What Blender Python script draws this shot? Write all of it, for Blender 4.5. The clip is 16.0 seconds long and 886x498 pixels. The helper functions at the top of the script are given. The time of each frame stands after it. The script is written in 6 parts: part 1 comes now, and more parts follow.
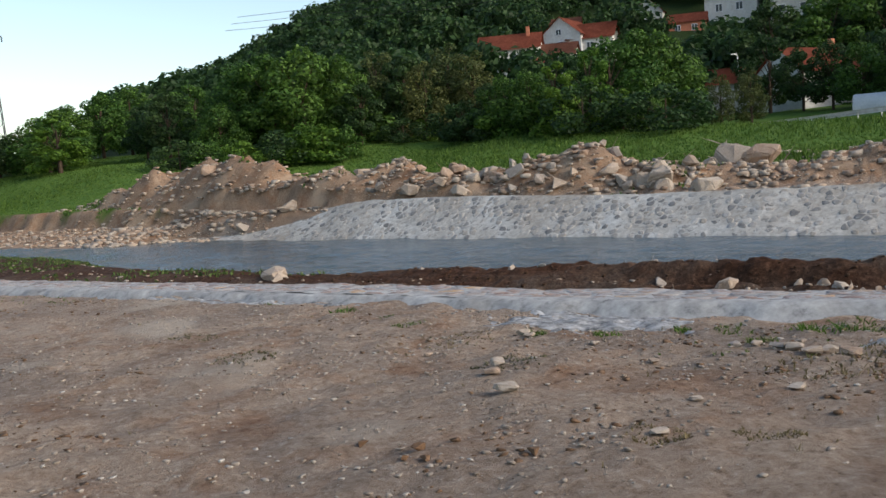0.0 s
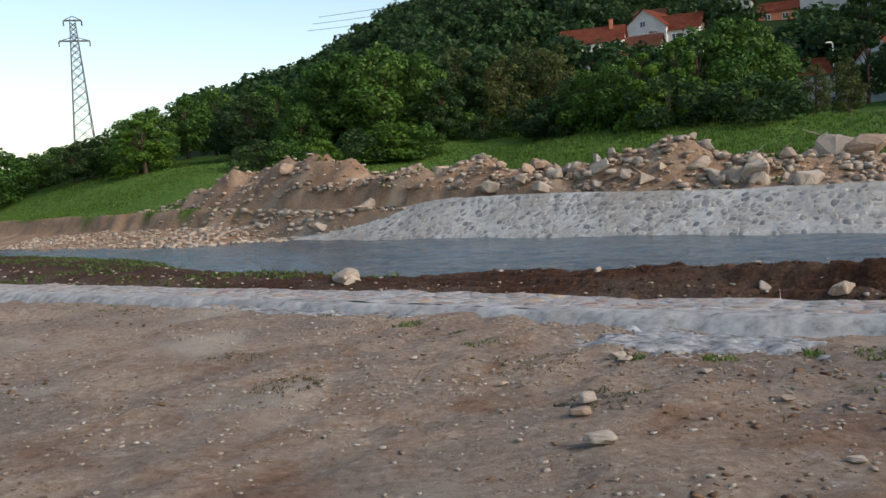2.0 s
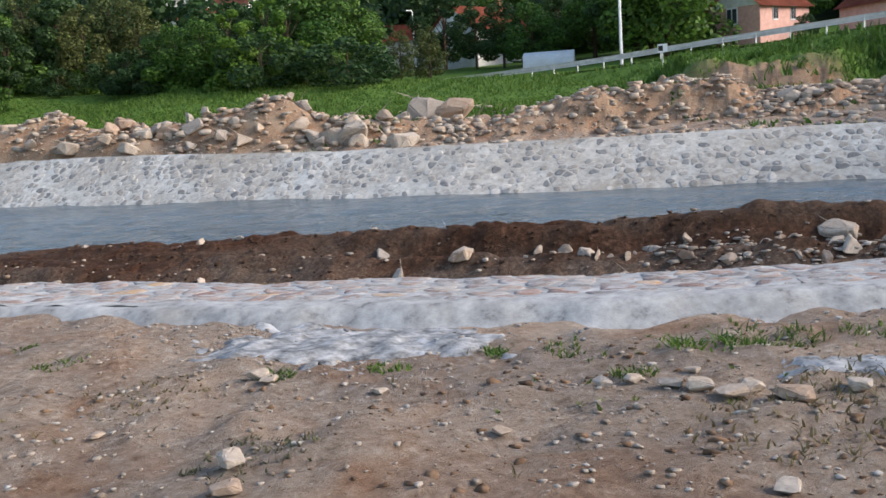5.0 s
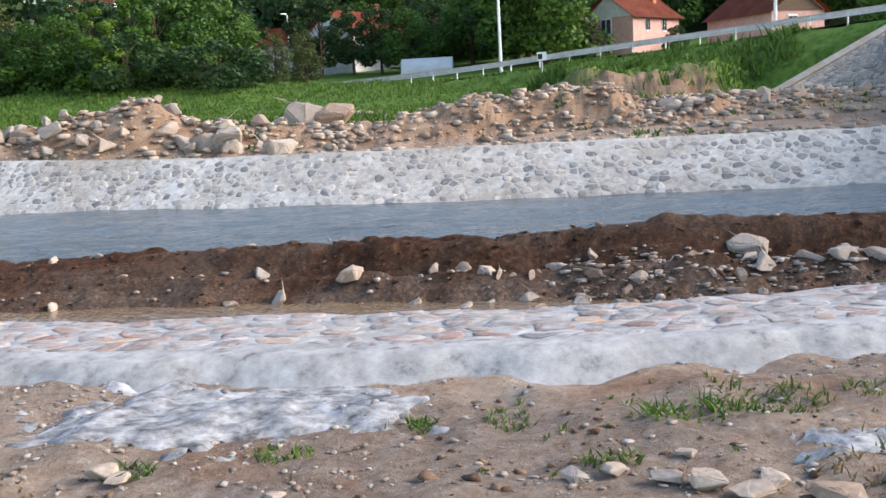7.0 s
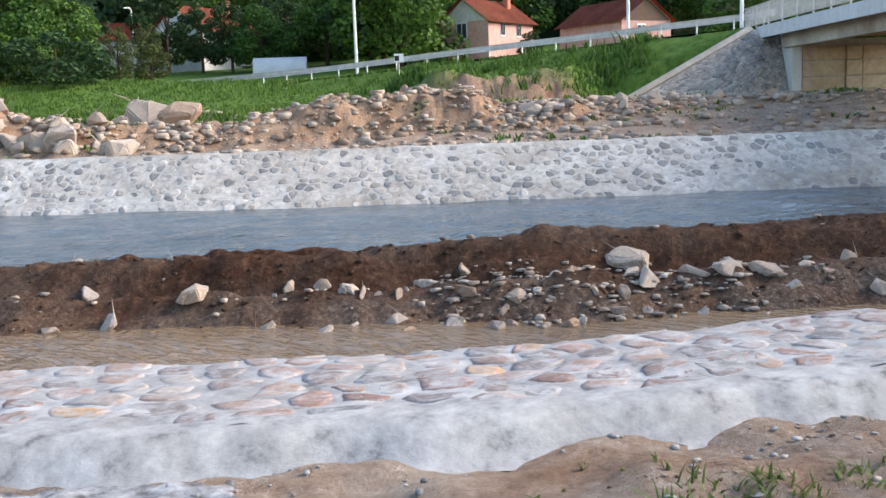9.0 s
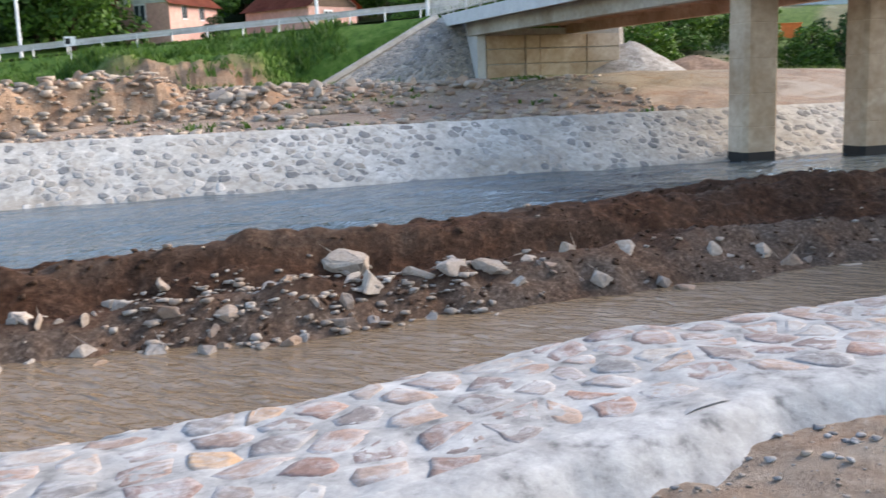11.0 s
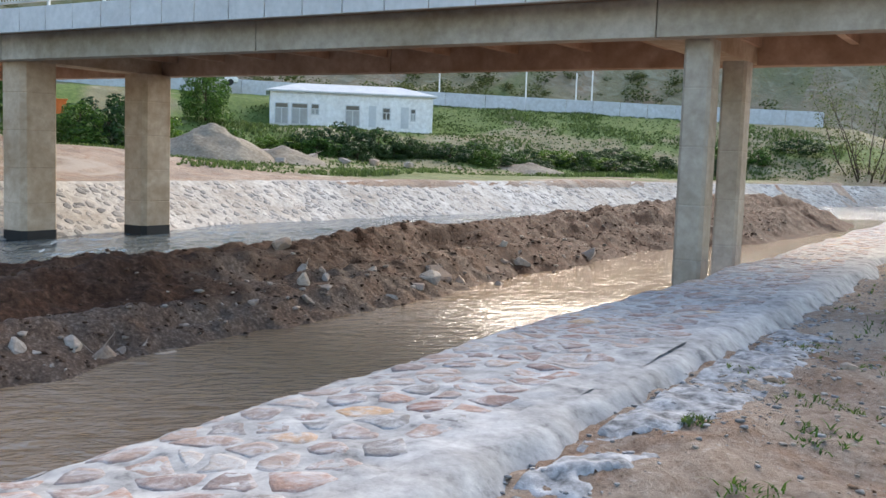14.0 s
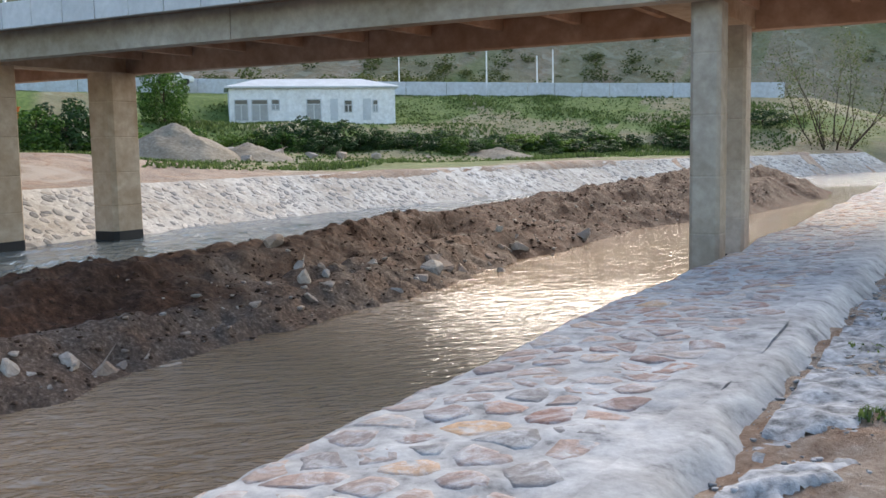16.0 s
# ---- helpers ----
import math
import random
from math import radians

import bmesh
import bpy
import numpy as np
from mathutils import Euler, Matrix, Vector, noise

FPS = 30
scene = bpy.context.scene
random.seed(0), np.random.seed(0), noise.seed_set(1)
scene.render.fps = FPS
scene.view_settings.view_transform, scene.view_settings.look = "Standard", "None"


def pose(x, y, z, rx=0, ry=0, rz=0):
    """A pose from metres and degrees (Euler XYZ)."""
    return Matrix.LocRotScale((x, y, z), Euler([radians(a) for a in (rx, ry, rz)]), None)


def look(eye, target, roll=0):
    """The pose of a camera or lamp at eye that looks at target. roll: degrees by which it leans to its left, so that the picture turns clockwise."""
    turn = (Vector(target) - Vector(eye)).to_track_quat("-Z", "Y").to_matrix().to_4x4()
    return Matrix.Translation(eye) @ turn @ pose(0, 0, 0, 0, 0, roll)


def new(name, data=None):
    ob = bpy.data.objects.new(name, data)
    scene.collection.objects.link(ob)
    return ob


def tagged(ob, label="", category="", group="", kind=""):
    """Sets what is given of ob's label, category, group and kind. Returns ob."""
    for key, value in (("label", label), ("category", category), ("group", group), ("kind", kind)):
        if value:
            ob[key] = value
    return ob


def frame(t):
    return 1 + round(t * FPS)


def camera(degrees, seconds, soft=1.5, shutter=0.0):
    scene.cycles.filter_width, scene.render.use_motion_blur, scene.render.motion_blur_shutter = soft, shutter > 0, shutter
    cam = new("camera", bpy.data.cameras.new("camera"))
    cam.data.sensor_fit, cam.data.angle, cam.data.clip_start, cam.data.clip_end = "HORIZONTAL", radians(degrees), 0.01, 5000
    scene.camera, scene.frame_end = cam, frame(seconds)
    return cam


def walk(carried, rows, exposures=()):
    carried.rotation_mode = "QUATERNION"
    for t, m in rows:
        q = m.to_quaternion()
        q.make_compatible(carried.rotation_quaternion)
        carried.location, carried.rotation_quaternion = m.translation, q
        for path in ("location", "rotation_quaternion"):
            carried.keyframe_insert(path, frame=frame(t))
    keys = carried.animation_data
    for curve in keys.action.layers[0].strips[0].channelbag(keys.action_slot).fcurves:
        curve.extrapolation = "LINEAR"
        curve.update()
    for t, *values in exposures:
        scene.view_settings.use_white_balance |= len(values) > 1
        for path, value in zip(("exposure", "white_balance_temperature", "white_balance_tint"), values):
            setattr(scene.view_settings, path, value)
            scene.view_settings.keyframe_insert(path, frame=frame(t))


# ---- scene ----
cam = camera(48.5, 16.0, soft=1.5, shutter=0.15)
PATH = [
    (0, (-0.426, -2.615, 1.545), (-0.147, -0.641, 1.391), -3.83),
    (0.5, (-0.317, -2.276, 1.553), (-0.057, -0.298, 1.413), -3.55),
    (1, (-0.207, -1.887, 1.539), (-0.057, 0.104, 1.425), -3.40),
    (1.5, (-0.166, -1.560, 1.532), (-0.045, 0.433, 1.417), -3.72),
    (2, (-0.181, -1.196, 1.505), (-0.068, 0.796, 1.358), -4.45),
    (2.5, (-0.193, -0.845, 1.504), (-0.163, 1.149, 1.353), -4.75),
    (3, (-0.240, -0.390, 1.482), (-0.188, 1.603, 1.327), -5.19),
    (3.5, (-0.289, -0.069, 1.464), (-0.234, 1.923, 1.291), -5.87),
    (4, (-0.170, 0.299, 1.454), (0.163, 2.259, 1.233), -5.44),
    (4.5, (-0.046, 0.587, 1.431), (0.621, 2.454, 1.164), -4.61),
    (4.7, (-0.008, 0.666, 1.465), (0.780, 2.484, 1.186), -4.08),
    (6.8, (0.480, 1.967, 1.458), (1.546, 3.636, 1.181), -3.24),
    (7, (0.539, 2.108, 1.454), (1.643, 3.752, 1.171), -3.10),
    (7.5, (0.662, 2.445, 1.417), (1.908, 3.983, 1.133), -2.61),
    (8, (0.846, 2.736, 1.389), (2.178, 4.201, 1.103), -1.66),
    (8.2, (0.948, 2.854, 1.399), (2.293, 4.308, 1.118), -1.41),
    (10.3, (1.765, 3.934, 1.467), (3.104, 5.382, 1.136), -4.60),
    (10.5, (1.846, 4.045, 1.479), (3.273, 5.402, 1.133), -3.90),
    (11, (2.137, 4.258, 1.477), (3.848, 5.237, 1.137), -2.09),
    (11.5, (2.341, 4.414, 1.514), (4.203, 5.052, 1.158), -0.63),
    (12, (2.335, 4.575, 1.576), (4.263, 4.934, 1.188), -1.71),
    (12.5, (2.630, 4.678, 1.539), (4.593, 4.777, 1.168), -1.12),
    (13, (2.839, 4.788, 1.550), (4.809, 4.668, 1.231), -0.28),
    (13.5, (3.047, 4.931, 1.493), (5.003, 4.611, 1.225), 1.82),
    (14, (3.300, 5.033, 1.447), (5.249, 4.630, 1.259), 1.96),
    (14.5, (3.549, 5.153, 1.412), (5.494, 4.727, 1.221), 0.77),
    (15, (3.775, 5.313, 1.393), (5.717, 4.880, 1.191), -0.19),
    (15.5, (4.063, 5.424, 1.346), (6.008, 4.999, 1.151), -0.81),
    (16, (4.360, 5.543, 1.311), (6.291, 5.066, 1.104), -1.03),
]
walk(cam, [(t, look(eye, target, roll)) for t, eye, target, roll in PATH],
     [(0, 1.2, 6900, 10), (3, 1.12, 6950, 10), (3.8, 1.22, 6900, 10), (4.5, 1.55, 6820, 11), (7, 2.1, 6780, 13), (11, 2.22, 6830, 13), (12.5, 2.28, 6900, 12), (14, 2.18, 6900, 12), (16, 2.05, 6900, 12)])


WORLD_SUN_AZ = 125.0  # degrees clockwise from +y

world = bpy.data.worlds.new("sky")
scene.world = world
world.use_nodes = True
wn, wl = world.node_tree.nodes, world.node_tree.links
wn.clear()
sky = wn.new("ShaderNodeTexSky")
sky.sky_type, sky.sun_disc = "NISHITA", False
sky.sun_elevation, sky.sun_rotation = radians(24), radians(WORLD_SUN_AZ)
sky.air_density, sky.dust_density, sky.ozone_density = 1.0, 0.9, 1.0
bg = wn.new("ShaderNodeBackground")
bg.inputs["Strength"].default_value = 0.095
wo = wn.new("ShaderNodeOutputWorld")
wl.new(sky.outputs[0], bg.inputs[0])
wl.new(bg.outputs[0], wo.inputs[0])

sun_data = bpy.data.lights.new("sun", "SUN")
sun_data.energy, sun_data.angle, sun_data.color = 2.0, radians(38), (1.0, 0.92, 0.83)
sun = new("sun", sun_data)
_a, _e = radians(WORLD_SUN_AZ), radians(24)
sun.matrix_world = look((0, 0, 60), Vector((0, 0, 60)) - 10 * Vector((math.sin(_a) * math.cos(_e), math.cos(_a) * math.cos(_e), math.sin(_e))))

# ---- materials ----


def ramp(nt, src, stops):
    r = nt.nodes.new("ShaderNodeValToRGB")
    while len(r.color_ramp.elements) < len(stops):
        r.color_ramp.elements.new(0.5)
    for el, (p, c) in zip(r.color_ramp.elements, stops):
        el.position, el.color = p, (*c, 1)
    nt.links.new(src, r.inputs[0])
    return r.outputs[0]


def noise_node(nt, scale, detail=6, rough=0.6, vec=None, warp=0.0):
    n = nt.nodes.new("ShaderNodeTexNoise")
    n.inputs["Scale"].default_value, n.inputs["Detail"].default_value = scale, detail
    n.inputs["Roughness"].default_value, n.inputs["Distortion"].default_value = rough, warp
    if vec:
        nt.links.new(vec, n.inputs["Vector"])
    return n.outputs[0]


def mix(nt, fac, a, b, mode="MIX"):
    m = nt.nodes.new("ShaderNodeMix")
    m.data_type, m.blend_type = "RGBA", mode
    for sock, v in ((m.inputs[0], fac), (m.inputs[6], a), (m.inputs[7], b)):
        if isinstance(v, (int, float)):
            sock.default_value = v
        elif isinstance(v, tuple):
            sock.default_value = (*v, 1)
        else:
            nt.links.new(v, sock)
    return m.outputs[2]


def base_mat(name, rough=0.85, metal=0.0, spec=0.08):
    m = bpy.data.materials.new(name)
    m.use_nodes = True
    nt = m.node_tree
    b = nt.nodes["Principled BSDF"]
    b.inputs["Roughness"].default_value, b.inputs["Metallic"].default_value = rough, metal
    b.inputs["Specular IOR Level"].default_value = spec
    geo = nt.nodes.new("ShaderNodeNewGeometry")
    return m, nt, b, geo


def bump(nt, b, height, strength=0.5, dist=0.02):
    k = nt.nodes.new("ShaderNodeBump")
    k.inputs["Strength"].default_value, k.inputs["Distance"].default_value = strength, dist
    nt.links.new(height, k.inputs["Height"])
    nt.links.new(k.outputs[0], b.inputs["Normal"])


def rough_mat(name, stops, big=0.6, fine=14.0, rough=0.88, stain=(0.75, 0.7, 0.66), dist=0.015, strength=0.6, per="", per_amount=0.35, metal=0.0, spec=0.08):
    """Noise-mottled surface: a fine grain through a colour ramp, multiplied by broad stains and, if asked, a tone of its own for each piece."""
    m, nt, b, geo = base_mat(name, rough, metal, spec)
    pos = geo.outputs["Position"]
    fine_n = noise_node(nt, fine, 7, 0.65, pos)
    col = ramp(nt, fine_n, stops)
    broad = noise_node(nt, big, 5, 0.6, pos, 0.6)
    col = mix(nt, ramp(nt, broad, [(0.35, (0, 0, 0)), (0.68, (1, 1, 1))]), col, stain, "MULTIPLY")
    if per:
        if per == "island":
            rnd = geo.outputs["Random Per Island"]
        else:
            rnd = nt.nodes.new("ShaderNodeObjectInfo").outputs["Random"]
        lo, hi = 1 - per_amount, 1 + per_amount * 0.6
        tone = ramp(nt, rnd, [(0.0, (lo, lo, lo)), (0.5, (1, 0.97, 0.93)), (1.0, (hi, hi, hi))])
        col = mix(nt, 1.0, col, tone, "MULTIPLY")
    nt.links.new(col, b.inputs["Base Color"])
    bump(nt, b, fine_n, strength, dist)
    return m


def stone_mat(name, palette, per="island", rough=0.8, dusty=0.25, cover=(0.44, 0.62)):
    """Separate stones, each with its own hue from the palette, dusted with cement."""
    m, nt, b, geo = base_mat(name, rough)
    pos = geo.outputs["Position"]
    rnd = geo.outputs["Random Per Island"] if per == "island" else nt.nodes.new("ShaderNodeObjectInfo").outputs["Random"]
    col = ramp(nt, rnd, palette)
    grain = noise_node(nt, 22, 7, 0.7, pos)
    col = mix(nt, 1.0, col, ramp(nt, grain, [(0.3, (0.62, 0.6, 0.58)), (0.7, (1.12, 1.1, 1.08))]), "MULTIPLY")
    dust = noise_node(nt, 5.0, 7, 0.75, pos, 0.6)
    col = mix(nt, ramp(nt, dust, [(cover[0], (0, 0, 0)), (cover[1], (dusty, dusty, dusty))]), col, (0.44, 0.445, 0.45))
    nt.links.new(col, b.inputs["Base Color"])
    bump(nt, b, grain, 0.7, 0.012)
    return m


def leaf_mat(name, dark, light, back=0.35):
    m, nt, b, geo = base_mat(name, 0.6, 0, 0.25)
    rnd = geo.outputs["Random Per Island"]
    col = ramp(nt, rnd, [(0.0, dark), (0.6, tuple((d + l) / 2 for d, l in zip(dark, light))), (1.0, light)])
    obj = nt.nodes.new("ShaderNodeObjectInfo").outputs["Random"]
    col = mix(nt, 1.0, col, ramp(nt, obj, [(0, (0.72, 0.82, 0.72)), (1, (1.2, 1.12, 0.95))]), "MULTIPLY")
    nt.links.new(col, b.inputs["Base Color"])
    tr = nt.nodes.new("ShaderNodeBsdfTranslucent")
    nt.links.new(col, tr.inputs[0])
    ms = nt.nodes.new("ShaderNodeMixShader")
    ms.inputs[0].default_value = back
    nt.links.new(b.outputs[0], ms.inputs[1])
    nt.links.new(tr.outputs[0], ms.inputs[2])
    nt.links.new(ms.outputs[0], nt.nodes["Material Output"].inputs[0])
    return m


def plain_mat(name, colour, rough=0.5, metal=0.0, vary=0.12, scale=3.0):
    lo, hi = tuple(c * (1 - vary) for c in colour), tuple(min(1, c * (1 + vary)) for c in colour)
    return rough_mat(name, [(0.35, lo), (0.65, hi)], big=0.9, fine=scale, rough=rough, stain=(0.88, 0.86, 0.84), dist=0.003, strength=0.25, metal=metal, spec=0.35)

# The river runs along s; n counts across it, from the near kerb to the far bank.
RIVER = Matrix.Translation((0, 9.85, 0)) @ Matrix.Rotation(radians(-43), 4, "Z")
WATER = -1.19
_R = np.array(RIVER)


def rv(s, n, z=0.0):
    return RIVER @ Vector((s, n, z))


def to_world(v):
    return np.asarray(v, float) @ _R[:3, :3].T + _R[:3, 3]


def _hash(ix, iy, seed):
    h = (ix.astype(np.int64) * 374761393 + iy.astype(np.int64) * 668265263 + seed * 974634777) & 0x7FFFFFFF
    h = ((h ^ (h >> 13)) * 1274126177) & 0x7FFFFFFF
    return ((h ^ (h >> 16)) & 0xFFFFF) / 0xFFFFF


def vnoise(x, y, seed=0):
    x, y = np.broadcast_arrays(np.asarray(x, float), np.asarray(y, float))
    ix, iy = np.floor(x).astype(np.int64), np.floor(y).astype(np.int64)
    fx, fy = x - ix, y - iy
    fx, fy = fx * fx * (3 - 2 * fx), fy * fy * (3 - 2 * fy)
    a, b = _hash(ix, iy, seed), _hash(ix + 1, iy, seed)
    c, d = _hash(ix, iy + 1, seed), _hash(ix + 1, iy + 1, seed)
    return (a + (b - a) * fx) * (1 - fy) + (c + (d - c) * fx) * fy - 0.5


def fbm(x, y, size, octaves=4, seed=0, gain=0.5):
    out, amp, f = 0, 1.0, 1.0 / size
    for k in range(octaves):
        out = out + amp * vnoise(x * f + 17.3 * k, y * f - 9.1 * k, seed + k)
        amp, f = amp * gain, f * 2.07
    return out


def smooth(x, a, b):
    t = np.clip((np.asarray(x, float) - a) / (b - a), 0, 1)
    return t * t * (3 - 2 * t)


def mesh_from(name, verts, faces, material, shade=False):
    me = bpy.data.meshes.new(name)
    me.from_pydata([tuple(v) for v in verts], [], [tuple(f) for f in faces])
    for mt in material if isinstance(material, (list, tuple)) else [material]:
        me.materials.append(mt)
    if shade:
        me.polygons.foreach_set("use_smooth", [True] * len(me.polygons))
    me.update()
    return me


def fast_mesh(name, verts, quads, material, shade=False):
    """A mesh of quads alone, from arrays."""
    verts, quads = np.asarray(verts, np.float32), np.asarray(quads, np.int32)
    me = bpy.data.meshes.new(name)
    me.vertices.add(len(verts))
    me.vertices.foreach_set("co", verts.ravel())
    k = quads.shape[1]
    me.loops.add(quads.size)
    me.loops.foreach_set("vertex_index", quads.ravel())
    me.polygons.add(len(quads))
    me.polygons.foreach_set("loop_start", np.arange(0, quads.size, k, dtype=np.int32))
    me.polygons.foreach_set("loop_total", np.full(len(quads), k, np.int32))
    if shade:
        me.polygons.foreach_set("use_smooth", np.ones(len(quads), bool))
    me.materials.append(material)
    me.update(calc_edges=True)
    me.validate()
    return me


def sheet(name, ss, ns, height, material, keep=None, shade=True):
    """A height field over river coordinates."""
    S, N = np.meshgrid(ss, ns, indexing="ij")
    Z = height(S, N)
    v = to_world(np.stack([S.ravel(), N.ravel(), Z.ravel()], 1))
    a, b = len(ss), len(ns)
    idx = np.arange(a * b).reshape(a, b)
    q = np.stack([idx[:-1, :-1].ravel(), idx[1:, :-1].ravel(), idx[1:, 1:].ravel(), idx[:-1, 1:].ravel()], 1)
    if keep is not None:
        cs, cn = (S[:-1, :-1] + S[1:, 1:]).ravel() / 2, (N[:-1, :-1] + N[1:, 1:]).ravel() / 2
        q = q[keep(cs, cn)]
    return new(name, fast_mesh(name, v, q, material, shade))


def part(name, bm, material, parent, label=""):
    me = bpy.data.meshes.new(name)
    bm.to_mesh(me)
    bm.free()
    me.materials.append(material)
    ob = new(name, me)
    ob.parent = parent
    return tagged(ob, label)


def mesh_part(name, me, parent, m=None, label=""):
    ob = new(name, me)
    ob.parent = parent
    if m is not None:
        ob.matrix_basis = m
    return tagged(ob, label)


def empty(name, m, label, category, group="", kind=""):
    ob = new(name)
    ob.empty_display_size = 0.2
    ob.matrix_basis = m
    return tagged(ob, label, category, group, kind)


def box(bm, x0, x1, y0, y1, z0, z1, m=None):
    vs = [bm.verts.new((x, y, z)) for z in (z0, z1) for x, y in ((x0, y0), (x1, y0), (x1, y1), (x0, y1))]
    for f in ((3, 2, 1, 0), (4, 5, 6, 7), (0, 1, 5, 4), (1, 2, 6, 5), (2, 3, 7, 6), (3, 0, 4, 7)):
        bm.faces.new([vs[i] for i in f])
    if m is not None:
        bmesh.ops.transform(bm, matrix=m, verts=vs)
    return vs


def boxes(*dims, bevel=0.0):
    bm = bmesh.new()
    for d in dims:
        box(bm, *d)
    if bevel:
        bmesh.ops.bevel(bm, geom=bm.edges[:], offset=bevel, segments=2, affect="EDGES", profile=0.6)
    return bm


def prism(bm, outline, z0, z1, bottom=True):
    """Extrude an outline (counter-clockwise x, y) from z0 to z1."""
    lo = [bm.verts.new((x, y, z0)) for x, y in outline]
    hi = [bm.verts.new((x, y, z1)) for x, y in outline]
    k = len(outline)
    for i in range(k):
        bm.faces.new((lo[i], lo[(i + 1) % k], hi[(i + 1) % k], hi[i]))
    bm.faces.new(hi)
    if bottom:
        bm.faces.new(lo[::-1])
    return lo, hi


def tube(bm, p, q, r0, r1, sides=8):
    p, q = Vector(p), Vector(q)
    rot = (q - p).to_track_quat("Z", "Y").to_matrix()
    rings = []
    for c, r in ((p, r0), (q, r1)):
        rings.append([bm.verts.new(c + rot @ Vector((r * math.cos(2 * math.pi * i / sides), r * math.sin(2 * math.pi * i / sides), 0))) for i in range(sides)])
    for i in range(sides):
        bm.faces.new((rings[0][i], rings[0][(i + 1) % sides], rings[1][(i + 1) % sides], rings[1][i]))
    bm.faces.new(rings[1])
    bm.faces.new(rings[0][::-1])


def rock_mesh(name, material, seed, size=(1, 1, 1), cuts=9, sub=2):
    """A broken stone: a ball flattened by random planes and roughened."""
    rnd = random.Random(seed)
    bm = bmesh.new()
    for _ in range(cuts + 6):
        d = Vector((rnd.gauss(0, 1), rnd.gauss(0, 1), rnd.gauss(0, 1))).normalized() * rnd.uniform(0.40, 0.56)
        bm.verts.new((max(-0.46, min(0.46, d.x * 1.25)), max(-0.42, min(0.42, d.y * 1.2)), max(-0.36, min(0.36, d.z * 1.1))))
    hull = bmesh.ops.convex_hull(bm, input=bm.verts[:])
    bmesh.ops.delete(bm, geom=[g for g in hull["geom_interior"] if isinstance(g, bmesh.types.BMVert)], context="VERTS")
    bmesh.ops.triangulate(bm, faces=bm.faces[:])
    if sub > 1:
        bmesh.ops.bevel(bm, geom=bm.edges[:], offset=0.035, segments=1, affect="EDGES")
        bmesh.ops.triangulate(bm, faces=bm.faces[:])
        bmesh.ops.subdivide_edges(bm, edges=bm.edges[:], cuts=1, use_grid_fill=True)
        bmesh.ops.triangulate(bm, faces=bm.faces[:])
    for v in bm.verts:
        if sub > 1:
            v.co += Vector((rnd.gauss(0, 1), rnd.gauss(0, 1), rnd.gauss(0, 1))) * 0.010
        v.co = Vector((v.co.x * size[0], v.co.y * size[1], v.co.z * size[2])) * 1.15
    me = bpy.data.meshes.new(name)
    bm.to_mesh(me)
    bm.free()
    me.materials.append(material)
    return me


def scatter_mesh(name, protos, places, material):
    """One mesh of many small copies: protos are (verts, tris) arrays, places rows of x, y, z, size, turn, flatness."""
    vs, fs, off = [], [], 0
    rnd = np.random.RandomState(len(places))
    for x, y, z, size, turn, flat in places:
        v, f = protos[rnd.randint(len(protos))]
        c, s_ = math.cos(turn), math.sin(turn)
        w = v * (size, size, size * flat)
        w = np.stack([w[:, 0] * c - w[:, 1] * s_ + x, w[:, 0] * s_ + w[:, 1] * c + y, w[:, 2] + z], 1)
        vs.append(w)
        fs.append(f + off)
        off += len(v)
    return fast_mesh(name, np.concatenate(vs), np.concatenate(fs), material)


def proto_of(me):
    v = np.array([p.co[:] for p in me.vertices])
    f = np.array([p.vertices[:] for p in me.polygons])
    return v, f

# ---- material list ----
M_SOIL = rough_mat("dry_soil", [(0.25, (0.15, 0.105, 0.075)), (0.5, (0.27, 0.205, 0.155)), (0.75, (0.38, 0.32, 0.26))], big=0.45, fine=9, stain=(0.62, 0.60, 0.60), dist=0.03, strength=0.8)


def mud_material():
    """Churned wet mud, reddish upstream, with paler gravelly soil where the attribute says so."""
    m, nt, b, geo = base_mat("dug_mud", 0.82)
    pos = geo.outputs["Position"]
    fine = noise_node(nt, 9, 8, 0.7, pos)
    wet = ramp(nt, fine, [(0.32, (0.022, 0.012, 0.008)), (0.54, (0.066, 0.037, 0.024)), (0.74, (0.15, 0.092, 0.062))])
    gravelly = ramp(nt, noise_node(nt, 16, 8, 0.75, pos), [(0.32, (0.04, 0.028, 0.021)), (0.52, (0.118, 0.086, 0.066)), (0.70, (0.28, 0.225, 0.18))])
    at = nt.nodes.new("ShaderNodeAttribute")
    at.attribute_name = "dry"
    col = mix(nt, at.outputs["Fac"], wet, gravelly)
    stain = noise_node(nt, 0.8, 5, 0.6, pos, 0.8)
    col = mix(nt, ramp(nt, stain, [(0.42, (0, 0, 0)), (0.62, (0.8, 0.8, 0.8))]), col, mix(nt, 1.0, col, (1.02, 0.80, 0.66), "MULTIPLY"))
    nt.links.new(col, b.inputs["Base Color"])
    bump(nt, b, fine, 0.9, 0.05)
    return m


